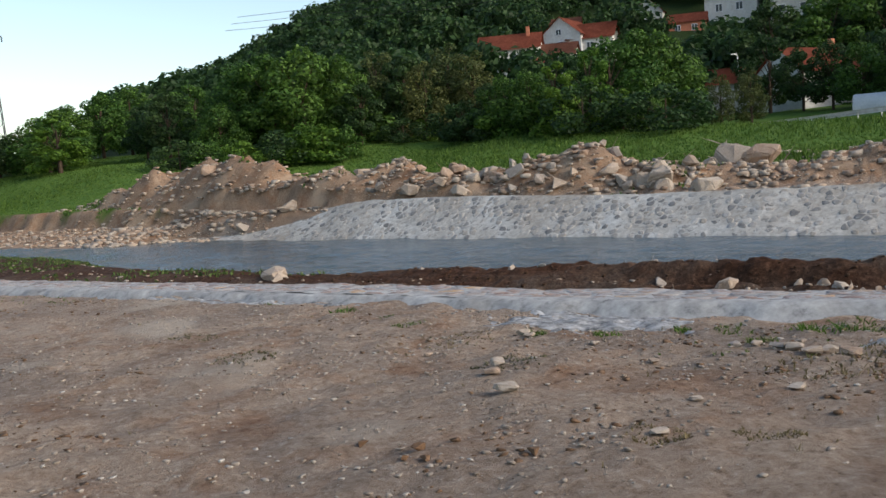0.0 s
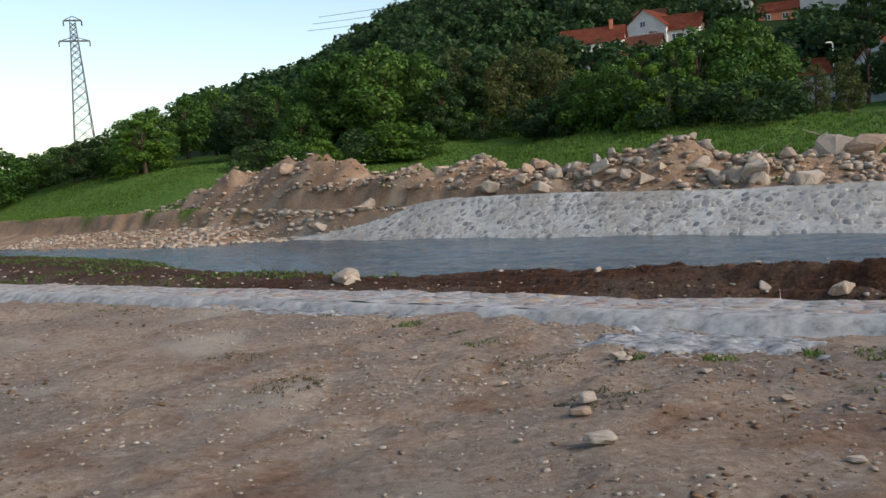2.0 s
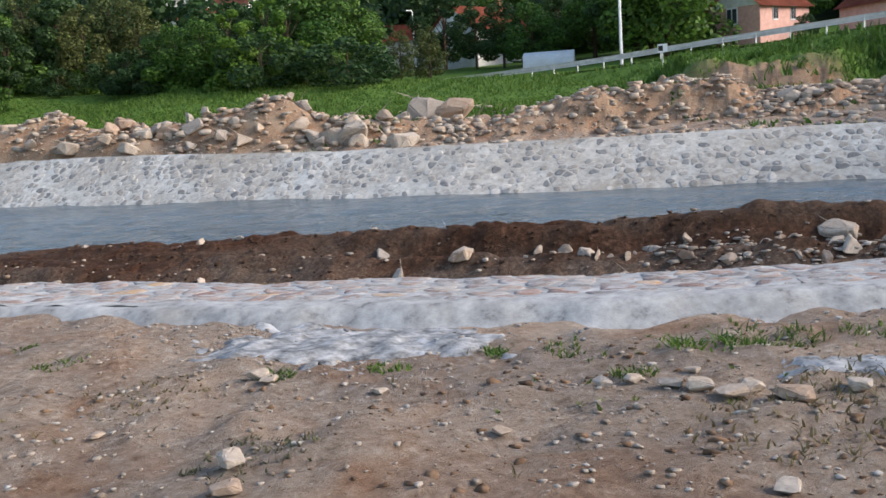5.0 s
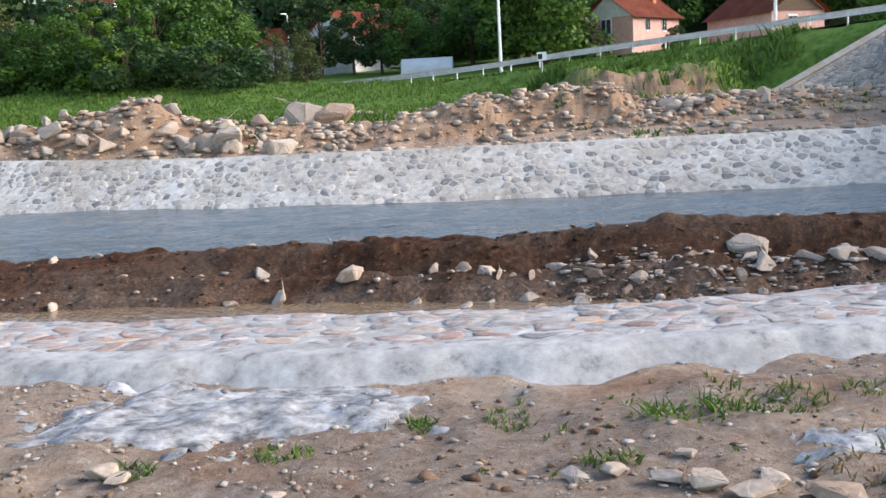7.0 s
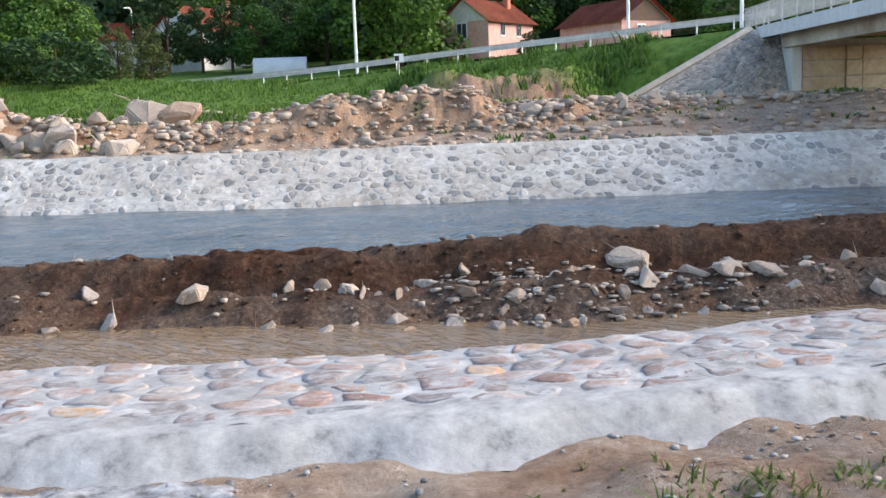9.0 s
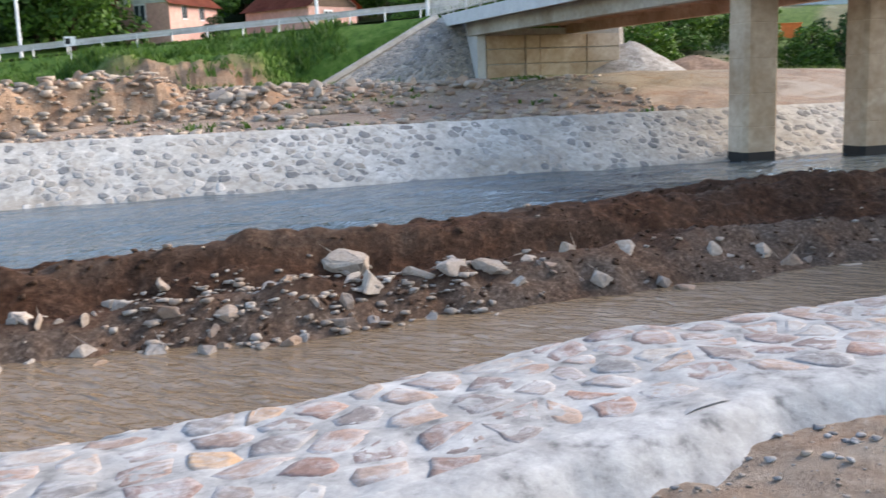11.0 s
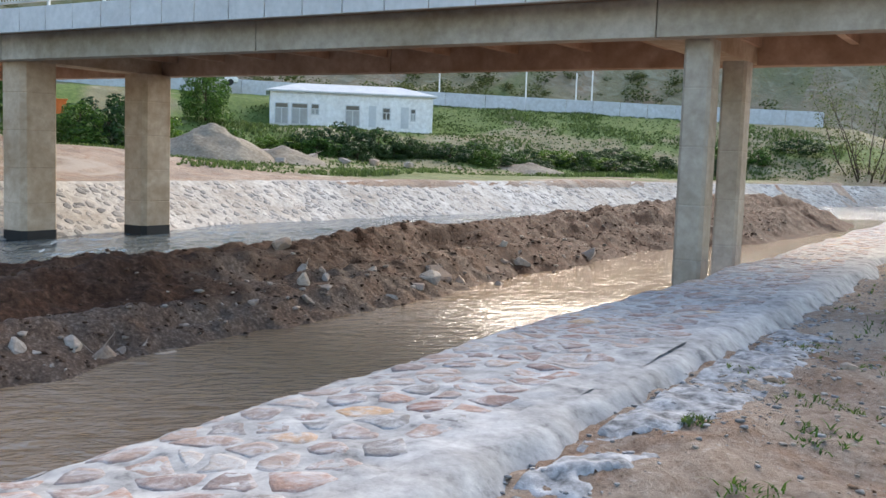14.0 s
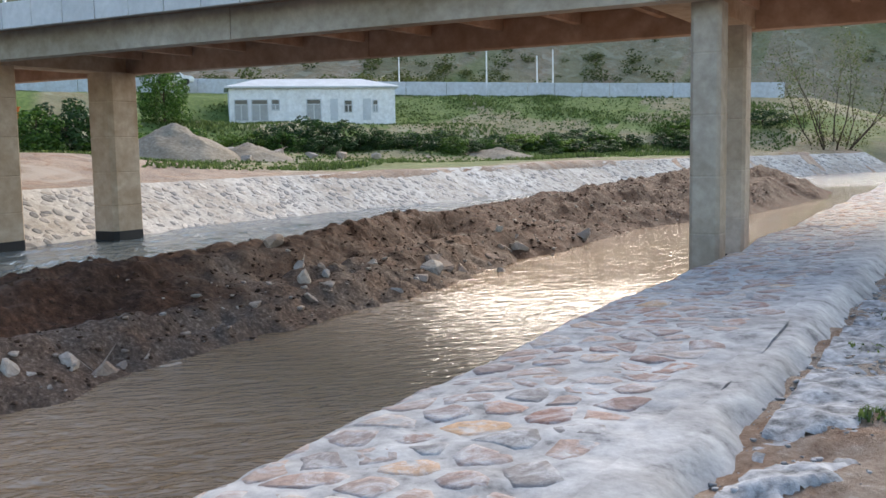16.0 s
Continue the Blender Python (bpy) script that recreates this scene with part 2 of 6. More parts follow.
M_MUD = mud_material()
M_MORTAR = rough_mat("mortar", [(0.30, (0.17, 0.17, 0.173)), (0.43, (0.345, 0.345, 0.343)), (0.7, (0.52, 0.518, 0.512))], big=1.7, fine=7, stain=(0.68, 0.67, 0.66), dist=0.02, strength=0.55)
M_MORTAR_FAR = rough_mat("mortar_far", [(0.3, (0.36, 0.345, 0.32)), (0.7, (0.64, 0.625, 0.59))], big=0.35, fine=5, stain=(0.66, 0.60, 0.54), dist=0.03, strength=0.7)
M_CONCRETE = rough_mat("concrete", [(0.3, (0.37, 0.345, 0.31)), (0.7, (0.53, 0.505, 0.46))], big=0.35, fine=5, stain=(0.62, 0.57, 0.50), dist=0.006, strength=0.4)
M_CONCRETE_WARM = rough_mat("board_marked_concrete", [(0.3, (0.41, 0.325, 0.245)), (0.7, (0.57, 0.475, 0.38))], big=0.6, fine=4, stain=(0.7, 0.62, 0.54), dist=0.006, strength=0.4)
# brown underside concrete, base colour lightened to make up for weak bounce light
M_SOFFIT = rough_mat("lightened_soffit_concrete", [(0.3, (0.42, 0.29, 0.22)), (0.7, (0.57, 0.42, 0.33))], big=0.6, fine=4, stain=(0.68, 0.6, 0.54), dist=0.006, strength=0.4)
M_CORNICE = rough_mat("cornice_concrete", [(0.3, (0.50, 0.53, 0.55)), (0.7, (0.62, 0.64, 0.66))], big=0.8, fine=7, stain=(0.85, 0.85, 0.85), dist=0.004, strength=0.3)
M_TAR = plain_mat("tar_black", (0.02, 0.02, 0.02), 0.7)
M_STEEL = plain_mat("galvanised_steel", (0.55, 0.57, 0.58), 0.45, 0.7)
M_WHITE = plain_mat("white_panel", (0.78, 0.79, 0.80), 0.5)
M_ROOF = rough_mat("clay_tile", [(0.3, (0.22, 0.065, 0.042)), (0.7, (0.36, 0.12, 0.075))], big=0.5, fine=3, stain=(0.7, 0.62, 0.6), rough=0.8, dist=0.03, strength=0.8)
M_ROOF_DARK = rough_mat("old_clay_tile", [(0.3, (0.16, 0.07, 0.05)), (0.7, (0.26, 0.12, 0.085))], big=0.5, fine=3, stain=(0.7, 0.66, 0.62), rough=0.85, dist=0.03, strength=0.8)
M_PINK = plain_mat("pink_plaster", (0.62, 0.36, 0.31), 0.85)
M_PLASTER = plain_mat("white_plaster", (0.66, 0.65, 0.62), 0.85)
M_GREYPL = plain_mat("grey_plaster", (0.48, 0.48, 0.45), 0.9)
M_BRICKRED = plain_mat("raw_brick_wall", (0.52, 0.19, 0.11), 0.9, 0, 0.25, 9)
M_GABLE_SHADE = plain_mat("gable_shade_brown", (0.12, 0.07, 0.045), 0.7)
M_ASPHALT = rough_mat("asphalt", [(0.3, (0.10, 0.10, 0.105)), (0.7, (0.17, 0.17, 0.175))], big=0.4, fine=20, stain=(0.8, 0.8, 0.8))
M_BARK = rough_mat("bark", [(0.3, (0.045, 0.032, 0.022)), (0.7, (0.12, 0.09, 0.07))], big=1.5, fine=8, rough=0.9)
M_LEAF = leaf_mat("leaves", (0.027, 0.068, 0.016), (0.101, 0.203, 0.038))
M_LEAF_DARK = leaf_mat("dark_leaves", (0.017, 0.041, 0.017), (0.058, 0.116, 0.038))
M_LEAF_BRIGHT = leaf_mat("young_leaves", (0.046, 0.109, 0.016), (0.138, 0.247, 0.037))
M_LEAF_OLIVE = leaf_mat("olive_leaves", (0.05, 0.07, 0.025), (0.13, 0.15, 0.055))
M_GRASS = leaf_mat("grass_blades", (0.045, 0.10, 0.018), (0.14, 0.23, 0.045))
M_WEED = leaf_mat("weed_leaves", (0.05, 0.085, 0.025), (0.16, 0.21, 0.07))
M_DRYWEED = leaf_mat("dry_weed", (0.10, 0.085, 0.05), (0.2, 0.17, 0.10))

GREY_STONES = [(0.0, (0.17, 0.17, 0.17)), (0.3, (0.27, 0.265, 0.255)), (0.55, (0.44, 0.42, 0.39)), (0.75, (0.31, 0.285, 0.25)), (1.0, (0.58, 0.55, 0.51))]
PINK_STONES = [(0.0, (0.27, 0.165, 0.14)), (0.2, (0.23, 0.228, 0.23)), (0.38, (0.34, 0.225, 0.185)), (0.55, (0.42, 0.39, 0.36)), (0.7, (0.27, 0.20, 0.18)), (0.93, (0.37, 0.29, 0.25)), (1.0, (0.50, 0.33, 0.19))]
M_STONE_FAR = stone_mat("grey_pitching_stone", GREY_STONES, dusty=0.3)
M_STONE_FAR_PART = stone_mat("grey_pitching_stone_single", GREY_STONES, "object", dusty=0.3)
M_STONE_NEAR = stone_mat("pink_pitching_stone", PINK_STONES, dusty=0.8, cover=(0.45, 0.62))
M_STONE_NEAR_PART = stone_mat("pink_pitching_stone_single", PINK_STONES, "object", dusty=0.8, cover=(0.45, 0.62))
M_ROCK = stone_mat("limestone_rubble", [(0.0, (0.28, 0.20, 0.15)), (0.35, (0.38, 0.30, 0.235)), (0.7, (0.47, 0.41, 0.345)), (1.0, (0.27, 0.24, 0.215))], dusty=0.12)
M_BOULDER = stone_mat("limestone_boulder", [(0.0, (0.35, 0.25, 0.185)), (0.35, (0.43, 0.34, 0.265)), (0.7, (0.46, 0.40, 0.34)), (1.0, (0.30, 0.26, 0.23))], "object", dusty=0.18)
M_GRAVEL = stone_mat("gravel", [(0.0, (0.24, 0.19, 0.15)), (0.5, (0.37, 0.32, 0.27)), (0.85, (0.40, 0.36, 0.32)), (1.0, (0.46, 0.44, 0.41))], dusty=0.1)
M_CLOD = rough_mat("earth_clods", [(0.3, (0.11, 0.065, 0.042)), (0.7, (0.24, 0.165, 0.115))], big=3, fine=16, per="island")
M_MUDCLOD = rough_mat("mud_clods", [(0.3, (0.036, 0.022, 0.015)), (0.7, (0.11, 0.070, 0.049))], big=3, fine=12, per="island")
M_SPOIL = rough_mat("spoil_soil", [(0.3, (0.17, 0.105, 0.07)), (0.55, (0.30, 0.20, 0.14)), (0.8, (0.42, 0.33, 0.26))], big=0.35, fine=4, stain=(0.75, 0.72, 0.70), dist=0.06, strength=0.9)


def ground_material():
    """Trodden silt by the river, turning into turf away from it; the split follows places in the plan."""
    m, nt, b, geo = base_mat("open_ground", 0.92)
    pos = geo.outputs["Position"]
    fine = noise_node(nt, 13, 9, 0.78, pos)
    soil = ramp(nt, fine, [(0.30, (0.13, 0.088, 0.06)), (0.43, (0.285, 0.21, 0.157)), (0.57, (0.375, 0.295, 0.23)), (0.72, (0.56, 0.49, 0.42))])
    broad = noise_node(nt, 0.55, 6, 0.62, pos, 0.8)
    soil = mix(nt, ramp(nt, broad, [(0.38, (0, 0, 0)), (0.6, (1, 1, 1))]), soil, mix(nt, 1.0, soil, (0.72, 0.74, 0.78), "MULTIPLY"))
    red = noise_node(nt, 0.8, 5, 0.6, pos, 1.5)
    soil = mix(nt, ramp(nt, red, [(0.5, (0, 0, 0)), (0.68, (0.75, 0.75, 0.75))]), soil, mix(nt, 1.0, soil, (0.82, 0.60, 0.47), "MULTIPLY"))
    pale = noise_node(nt, 0.35, 4, 0.5, pos, 0.9)
    soil = mix(nt, ramp(nt, pale, [(0.56, (0, 0, 0)), (0.66, (0.7, 0.7, 0.7))]), soil, (0.40, 0.345, 0.285))
    turf_n = noise_node(nt, 2.2, 8, 0.7, pos)
    turf = ramp(nt, turf_n, [(0.3, (0.035, 0.075, 0.016)), (0.5, (0.075, 0.145, 0.026)), (0.72, (0.15, 0.20, 0.055))])
    attr = nt.nodes.new("ShaderNodeAttribute")
    attr.attribute_name = "turf"
    dug = nt.nodes.new("ShaderNodeAttribute")
    dug.attribute_name = "dug"
    soil = mix(nt, dug.outputs["Fac"], soil, mix(nt, 1.0, soil, (0.97, 0.84, 0.72), "MULTIPLY"))
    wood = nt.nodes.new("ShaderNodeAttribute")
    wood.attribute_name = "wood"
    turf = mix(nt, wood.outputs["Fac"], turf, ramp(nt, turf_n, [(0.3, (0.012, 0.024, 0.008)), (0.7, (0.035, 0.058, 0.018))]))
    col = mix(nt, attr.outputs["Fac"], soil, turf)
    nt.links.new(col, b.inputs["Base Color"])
    bump(nt, b, fine, 1.0, 0.035)
    return m


M_GROUND = ground_material()


def water_mat(name, colour, rough, scale, dist, stretch=(1, 1, 1), detail=3, calm=None):
    m, nt, b, geo = base_mat(name, rough, 0, 0.5)
    b.inputs["IOR"].default_value = 1.33
    tc = nt.nodes.new("ShaderNodeMapping")
    tc.inputs["Rotation"].default_value = (0, 0, radians(43))
    tc.inputs["Scale"].default_value = stretch
    nt.links.new(geo.outputs["Position"], tc.inputs["Vector"])
    n1 = noise_node(nt, scale, detail, 0.55, tc.outputs[0], 0.7)
    broad = noise_node(nt, 0.25, 3, 0.5, geo.outputs["Position"])
    col = ramp(nt, broad, [(0.3, tuple(c * 0.8 for c in colour)), (0.7, tuple(c * 1.2 for c in colour))])
    nt.links.new(col, b.inputs["Base Color"])
    if calm:
        # ripples die away in the lee of the bridge, along x of the plan
        sep = nt.nodes.new("ShaderNodeSeparateXYZ")
        nt.links.new(geo.outputs["Position"], sep.inputs[0])
        fade = nt.nodes.new("ShaderNodeMapRange")
        fade.interpolation_type = "SMOOTHSTEP"
        for sock, v in zip(("From Min", "From Max", "To Min", "To Max"), calm):
            fade.inputs[sock].default_value = v
        nt.links.new(sep.outputs[0], fade.inputs["Value"])
        mul = nt.nodes.new("ShaderNodeMath")
        mul.operation = "MULTIPLY"
        nt.links.new(n1, mul.inputs[0])
        nt.links.new(fade.outputs[0], mul.inputs[1])
        n1 = mul.outputs[0]
    bump(nt, b, n1, 1.0, dist)
    return m


M_RIVER = water_mat("river_water", (0.075, 0.10, 0.115), 0.10, 2.2, 0.10, (0.6, 1.5, 1))
M_CHANNEL = water_mat("silty_channel_water", (0.21, 0.145, 0.088), 0.12, 3.6, 0.075, (1.7, 0.6, 1), 3, (15.5, 22.0, 1.0, 0.2))
M_CHANNEL.node_tree.nodes["Principled BSDF"].inputs["Specular IOR Level"].default_value = 0.5

# ---- the ground ----


def line(*pts):
    xs, ys = zip(*pts)
    return lambda s: np.interp(s, xs, ys)


NEAR_LIP = line((-60, -0.1), (4, -0.1), (6, 0.15), (8, 0.72), (60, 0.8))
FAR_BASE = line((-90, 29), (-60, 27.5), (-38, 25.6), (-28, 25.3), (-18, 24.4), (-9, 23.4), (-2, 22.6), (8, 22.5), (37, 22.6), (49, 21), (62, 18.4), (75, 14), (90, 6), (110, -8))
ROAD = [(26, 44, 4.75), (24.5, 50, 4.8), (18, 54.5, 4.5), (8, 58.5, 3.9), (-2, 62.5, 3.2), (-16, 72, 2.9), (-34, 94, 3.0), (-60, 128, 3.6)]


WALL = [(40, 108, 8.2), (62, 92, 7.5), (80, 76, 7.4), (93.5, 57.5, 6.8), (101.5, 42.5, 6.35), (105.5, 32, 6.0), (109, 18, 5.6)]


def road_distance(S, N, track=ROAD):
    best, zz = np.full(S.shape, 1e9), np.zeros(S.shape)
    for (a, b, za), (c, d, zc) in zip(track, track[1:]):
        k = np.clip(((S - a) * (c - a) + (N - b) * (d - b)) / ((c - a) ** 2 + (d - b) ** 2), 0, 1)
        far = np.hypot(S - a - k * (c - a), N - b - k * (d - b))
        near = far < best
        best, zz = np.where(near, far, best), np.where(near, za + k * (zc - za), zz)
    return best, zz


HEAP_TOP = line((-52, 0.4), (-47, 2.1), (-43, 2.75), (-33, 2.85), (-27, 2.3), (-21, 2.05), (-15, 1.65), (-12.5, 1.95), (-10, 1.9), (-7.5, 1.35), (-5, 1.2), (-2.5, 0.8), (0, 1.4), (1.5, 2.0), (6.3, 2.0), (7.6, 1.0), (9.5, 1.45), (11, 0.9), (13, 0.9), (18, 0.9), (22, 0.3), (34, 0.1), (60, 0.1))
HEAP_MID = line((-52, 32.6), (-44, 32.0), (-36, 31.3), (-29, 30.0), (-14, 29.5), (-5, 30.5), (3, 32.5), (10, 33.5), (20, 36), (60, 36))


def heap_height(S, N):
    """Dumped spoil and rubble along the far shelf."""
    k = np.abs(N - HEAP_MID(S) + 0.8 * fbm(S, N * 0, 4, 3, 141)) / 3.4
    return 0.1 + (HEAP_TOP(S) - 0.1) * (1 - smooth(k, 0.12, 1.0)) * (0.86 + 0.5 * fbm(S, N, 2.2, 4, 151)) + (0.28 * fbm(S, N, 0.9, 5, 161, 0.65) + 0.16 * np.abs(fbm(S, N, 1.7, 4, 163, 0.6))) * smooth(HEAP_TOP(S), 0.15, 0.8) * (1 - smooth(k, 0.65, 1.05))


def ground_height(S, N):
    lip, base = NEAR_LIP(S), FAR_BASE(S)
    near = 0.08 * fbm(S, N, 1.6, 4, 3) + 0.05 * fbm(S, N, 0.28, 3, 9, 0.6) + 0.06 * (np.abs(fbm(S, N * 0.6, 0.9, 4, 13, 0.6)) - 0.15) - 0.035 * smooth(N, lip - 0.6, lip)
    near = near + 0.5 * fbm(S, N, 40, 2, 21) * smooth(-N, 12, 40)
    z = near + (WATER - 0.9 - near) * smooth(N, lip + 0.5, lip + 3.5)
    # far bank: a shelf behind the stone pitching, then turf rising away from the river
    left = smooth(-S, 30, 44)
    shelf = 0.12 + 0.05 * fbm(S, N, 2, 3, 5)
    up = N - base
    bank = shelf + (1.25 + 0.5 * smooth(N, 40, 90) - 0.1 * left) * smooth(up, 5.5, 13) + 0.35 * fbm(S, N, 9, 3, 31) * smooth(up, 8, 20)
    bank = bank + 0.5 * left * smooth(up, 2.0, 3) * (1 - smooth(up, 5.5, 13))
    bank = bank + 2.7 * smooth(up, 3, 17) * smooth(-S, 38, 62) + 1.0 * smooth(N, 40, 56) * smooth(-S, 5, 30) * (1 - smooth(-S, 38, 62))
    bank = bank + 1.6 * smooth(N, 45, 62) + 2.6 * smooth(N, 62, 95) * smooth(S, -40, 10)
    # the lower flats past the bridge
    past = smooth(S, 33, 48)
    flats = 0.3 + 1.1 * smooth(up, 10, 26) + 2.0 * smooth(up, 26, 34) + 3.0 * smooth(up, 43, 51) + 2.0 * smooth(up, 60, 75) + 0.25 * fbm(S, N, 6, 4, 41)
    bank = bank * (1 - past) + flats * past
    wd, wz = road_distance(S, N, WALL)
    bank = np.where(S > 36, np.maximum(bank, wz - 0.1 - np.maximum(wd - 2.5, 0) * 0.3), bank)
    rd, rz = road_distance(S, N)
    ramp_z = rz - 0.1 - np.maximum(rd - 5.0, 0) * 0.55
    bank = np.where((S < 31) & (N > 46.2), np.maximum(bank, ramp_z), bank)
    hump = 1 - np.hypot((S - 8.2) / 8.6, (N - 49.5) / 8.5)
    bank = np.maximum(bank, np.where(hump > 0, 3.0 * smooth(hump, 0, 0.5) + 0.9 * fbm(S, N, 2.4, 5, 63, 0.6) * smooth(hump, 0, 0.2), -9))
    bank = np.where(N > base + 3, np.maximum(bank, heap_height(S, N)), bank)
    rise = smooth(up, 0.2, 2.6)
    ragged = 0.7 * fbm(S, N * 0, 2.2, 4, 33, 0.6)
    # upstream: a gravel beach under a freshly cut earth bank
    beach = np.interp(up + 1.5 * ragged, [-4.5, -2.6, 2.1], [WATER - 0.9, WATER + 0.02, -0.5]) + 0.10 * fbm(S, N, 0.8, 3, 35)
    cut = beach + (bank - beach) * smooth(up + ragged, 2.2, 2.9)
    face = WATER - 0.9 + (bank - WATER + 0.9) * np.clip(rise, 0, 1)
    face = face + (cut - face) * smooth(-S, 33, 37)
    z = np.where(N > base - 5, np.maximum(z, face), z)
    # wooded hill
    P = to_world(np.stack([S.ravel(), N.ravel(), np.zeros(S.size)], 1))
    az = np.degrees(np.arctan2(P[:, 0], P[:, 1])).reshape(S.shape)
    r = np.hypot(P[:, 0], P[:, 1]).reshape(S.shape)
    crest = np.interp(az, [-60, -24, -14, -7, -3, 1.5, 8, 16, 40, 62, 85, 100, 124, 140], [1, 2, 6, 17, 25, 37, 48, 54, 60, 64, 72, 80, 78, 45])
    hill = crest * smooth(r, 95, 310)
    return z + hill * np.where(S > 60, smooth(r, 125, 200) * smooth(N, -60, 20), smooth(N, 55, 80)) + 0.8 * fbm(S, N, 25, 3, 51) * smooth(r, 110, 160)


def graded(*spans):
    out = []
    for a, b, step in spans:
        out.append(np.arange(a, b - step * 0.01, step))
    return np.concatenate(out + [[spans[-1][1]]])


GS = graded((-900, -300, 60), (-300, -120, 12), (-120, -62, 2), (-62, -9, 0.4), (-9, 0, 0.15), (0, 14, 0.06), (14, 40, 0.25), (40, 120, 1.5), (120, 300, 12), (300, 900, 60))
GN = graded((-600, -100, 60), (-100, -20, 8), (-20, -8, 0.6), (-8, -3, 0.10), (-3, 1.4, 0.05), (1.4, 6, 0.6), (6, 20, 3), (20, 36, 0.25), (36, 48, 0.4), (48, 120, 1.6), (120, 320, 8), (320, 900, 60))
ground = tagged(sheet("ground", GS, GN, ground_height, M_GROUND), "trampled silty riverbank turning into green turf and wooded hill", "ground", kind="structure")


def paint_turf(ob, rule, name="turf"):
    """Where turf grows: a value for each corner, from its place in the plan."""
    me = ob.data
    co = np.empty(len(me.vertices) * 3, np.float32)
    me.vertices.foreach_get("co", co)
    co = co.reshape(-1, 3) - _R[:3, 3]
    loc = co @ _R[:3, :3]
    val = rule(loc[:, 0], loc[:, 1], loc[:, 2]).astype(np.float32)
    at = me.attributes.new(name, "FLOAT", "POINT")
    at.data.foreach_set("value", val)


def turf_rule(S, N, Z):
    up = N - FAR_BASE(S)
    t = smooth(up + 2.5 * fbm(S, N, 3, 3, 77), 8.5, 10.5)
    t = np.maximum(t, smooth(-S, 36, 42) * smooth(up + 1.5 * fbm(S, N, 2, 3, 7), 2.9, 3.5))
    bare = smooth(S, 0, 3) * (1 - smooth(S, 34, 50)) * (1 - smooth(up, 17, 22))
    bare = np.maximum(bare, smooth(S + 1.5 * fbm(S, N, 2, 3, 85), 0, 2) * (1 - smooth(S, 10.5, 12.5)) * (1 - smooth(up, 21, 24)))
    past = smooth(S, 26, 34)
    worn = past * np.where(fbm(S, N, 7, 4, 61) > 0.12, 0.75, 0.15)
    t = np.maximum(t, 0.75 * smooth(S + 4 * fbm(S, N, 4, 3, 87), 38, 46) * smooth(up + fbm(S, N, 2, 3, 89), 3.2, 4.4))
    track = past * (1 - smooth(np.abs(up - 8), 4, 6)) * (1 - smooth(S, 38, 48))
    spoil = smooth(S, -50, -45) * smooth(heap_height(S, N), 0.35, 0.6) * (1 - smooth(N - HEAP_MID(S), 1.0, 2.6))
    earth = smooth(1 - np.hypot((S - 9.0) / 7.0, (N - 42.0 + 2.0 * fbm(S, N, 2, 3, 79)) / 3.2), 0, 0.2)
    dry_hill = smooth(np.hypot(S - 6, N), 108, 118) * smooth(S, 55, 65)
    t = t * (1 - 0.85 * bare) * (1 - spoil) * (1 - earth) * (1 - worn * 0.8) * (1 - track) * (1 - dry_hill * np.clip(0.5 + 0.9 * fbm(S * 0.5, N, 10, 4, 83), 0.1, 0.6))
    return np.where(N < 6, 0, t)


paint_turf(ground, turf_rule)
paint_turf(ground, lambda S, N, Z: smooth(heap_height(S, N), 0.2, 0.5) * smooth(N, 20, 25) + smooth(-S, 30, 36) * smooth(N, 20, 25) + smooth(1 - np.hypot((S - 9) / 7.5, (N - 43) / 4.2), 0, 0.3), "dug")
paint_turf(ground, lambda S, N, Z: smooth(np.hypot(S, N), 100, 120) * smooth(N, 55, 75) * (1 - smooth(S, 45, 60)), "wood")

# ---- water ----


def flat(name, outline, z, material, label):
    bm = bmesh.new()
    bm.faces.new([bm.verts.new(rv(s, n, z)) for s, n in outline])
    me = bpy.data.meshes.new(name)
    bm.to_mesh(me)
    bm.free()
    me.materials.append(material)
    return tagged(new(name, me), label, "water", kind="structure")




def river_height(S, N):
    """Wind and current: short choppy waves, longer along the flow."""
    chop = 0.075 * fbm(S * 0.45, N, 0.8, 3, 301, 0.55) + 0.05 * fbm(S * 0.8, N * 0.9, 2.4, 2, 303)
    lively = smooth(S, -75, -55) * (1 - smooth(S, 52, 58))
    return WATER + chop * lively + 0 * N


tagged(sheet("water_river", graded((-110, -62, 8), (-62, 56, 0.16), (56, 120, 4)), graded((10.2, 26.5, 0.13), (26.5, 34, 2.5)), river_height, M_RIVER,
             keep=lambda s, n: n < np.interp(s, [-110, -30, 60, 90, 120], [34, 30, 24, 16, 14])), "blue-grey rippled river water flowing between stone banks", "water", kind="structure")
flat("water_downstream", [(57, 10.2), (64, 4), (120, -20), (120, 10.2)], WATER, M_RIVER, "pale reflecting river water downstream of the bridge")
flat("water_channel", [(-12, 1.5), (70, 1.5), (64, 4), (60, 10.2), (-12, 10.2)], WATER + 0.004, M_CHANNEL, "still brown silty water in the side channel")

# ---- stone pitching ----


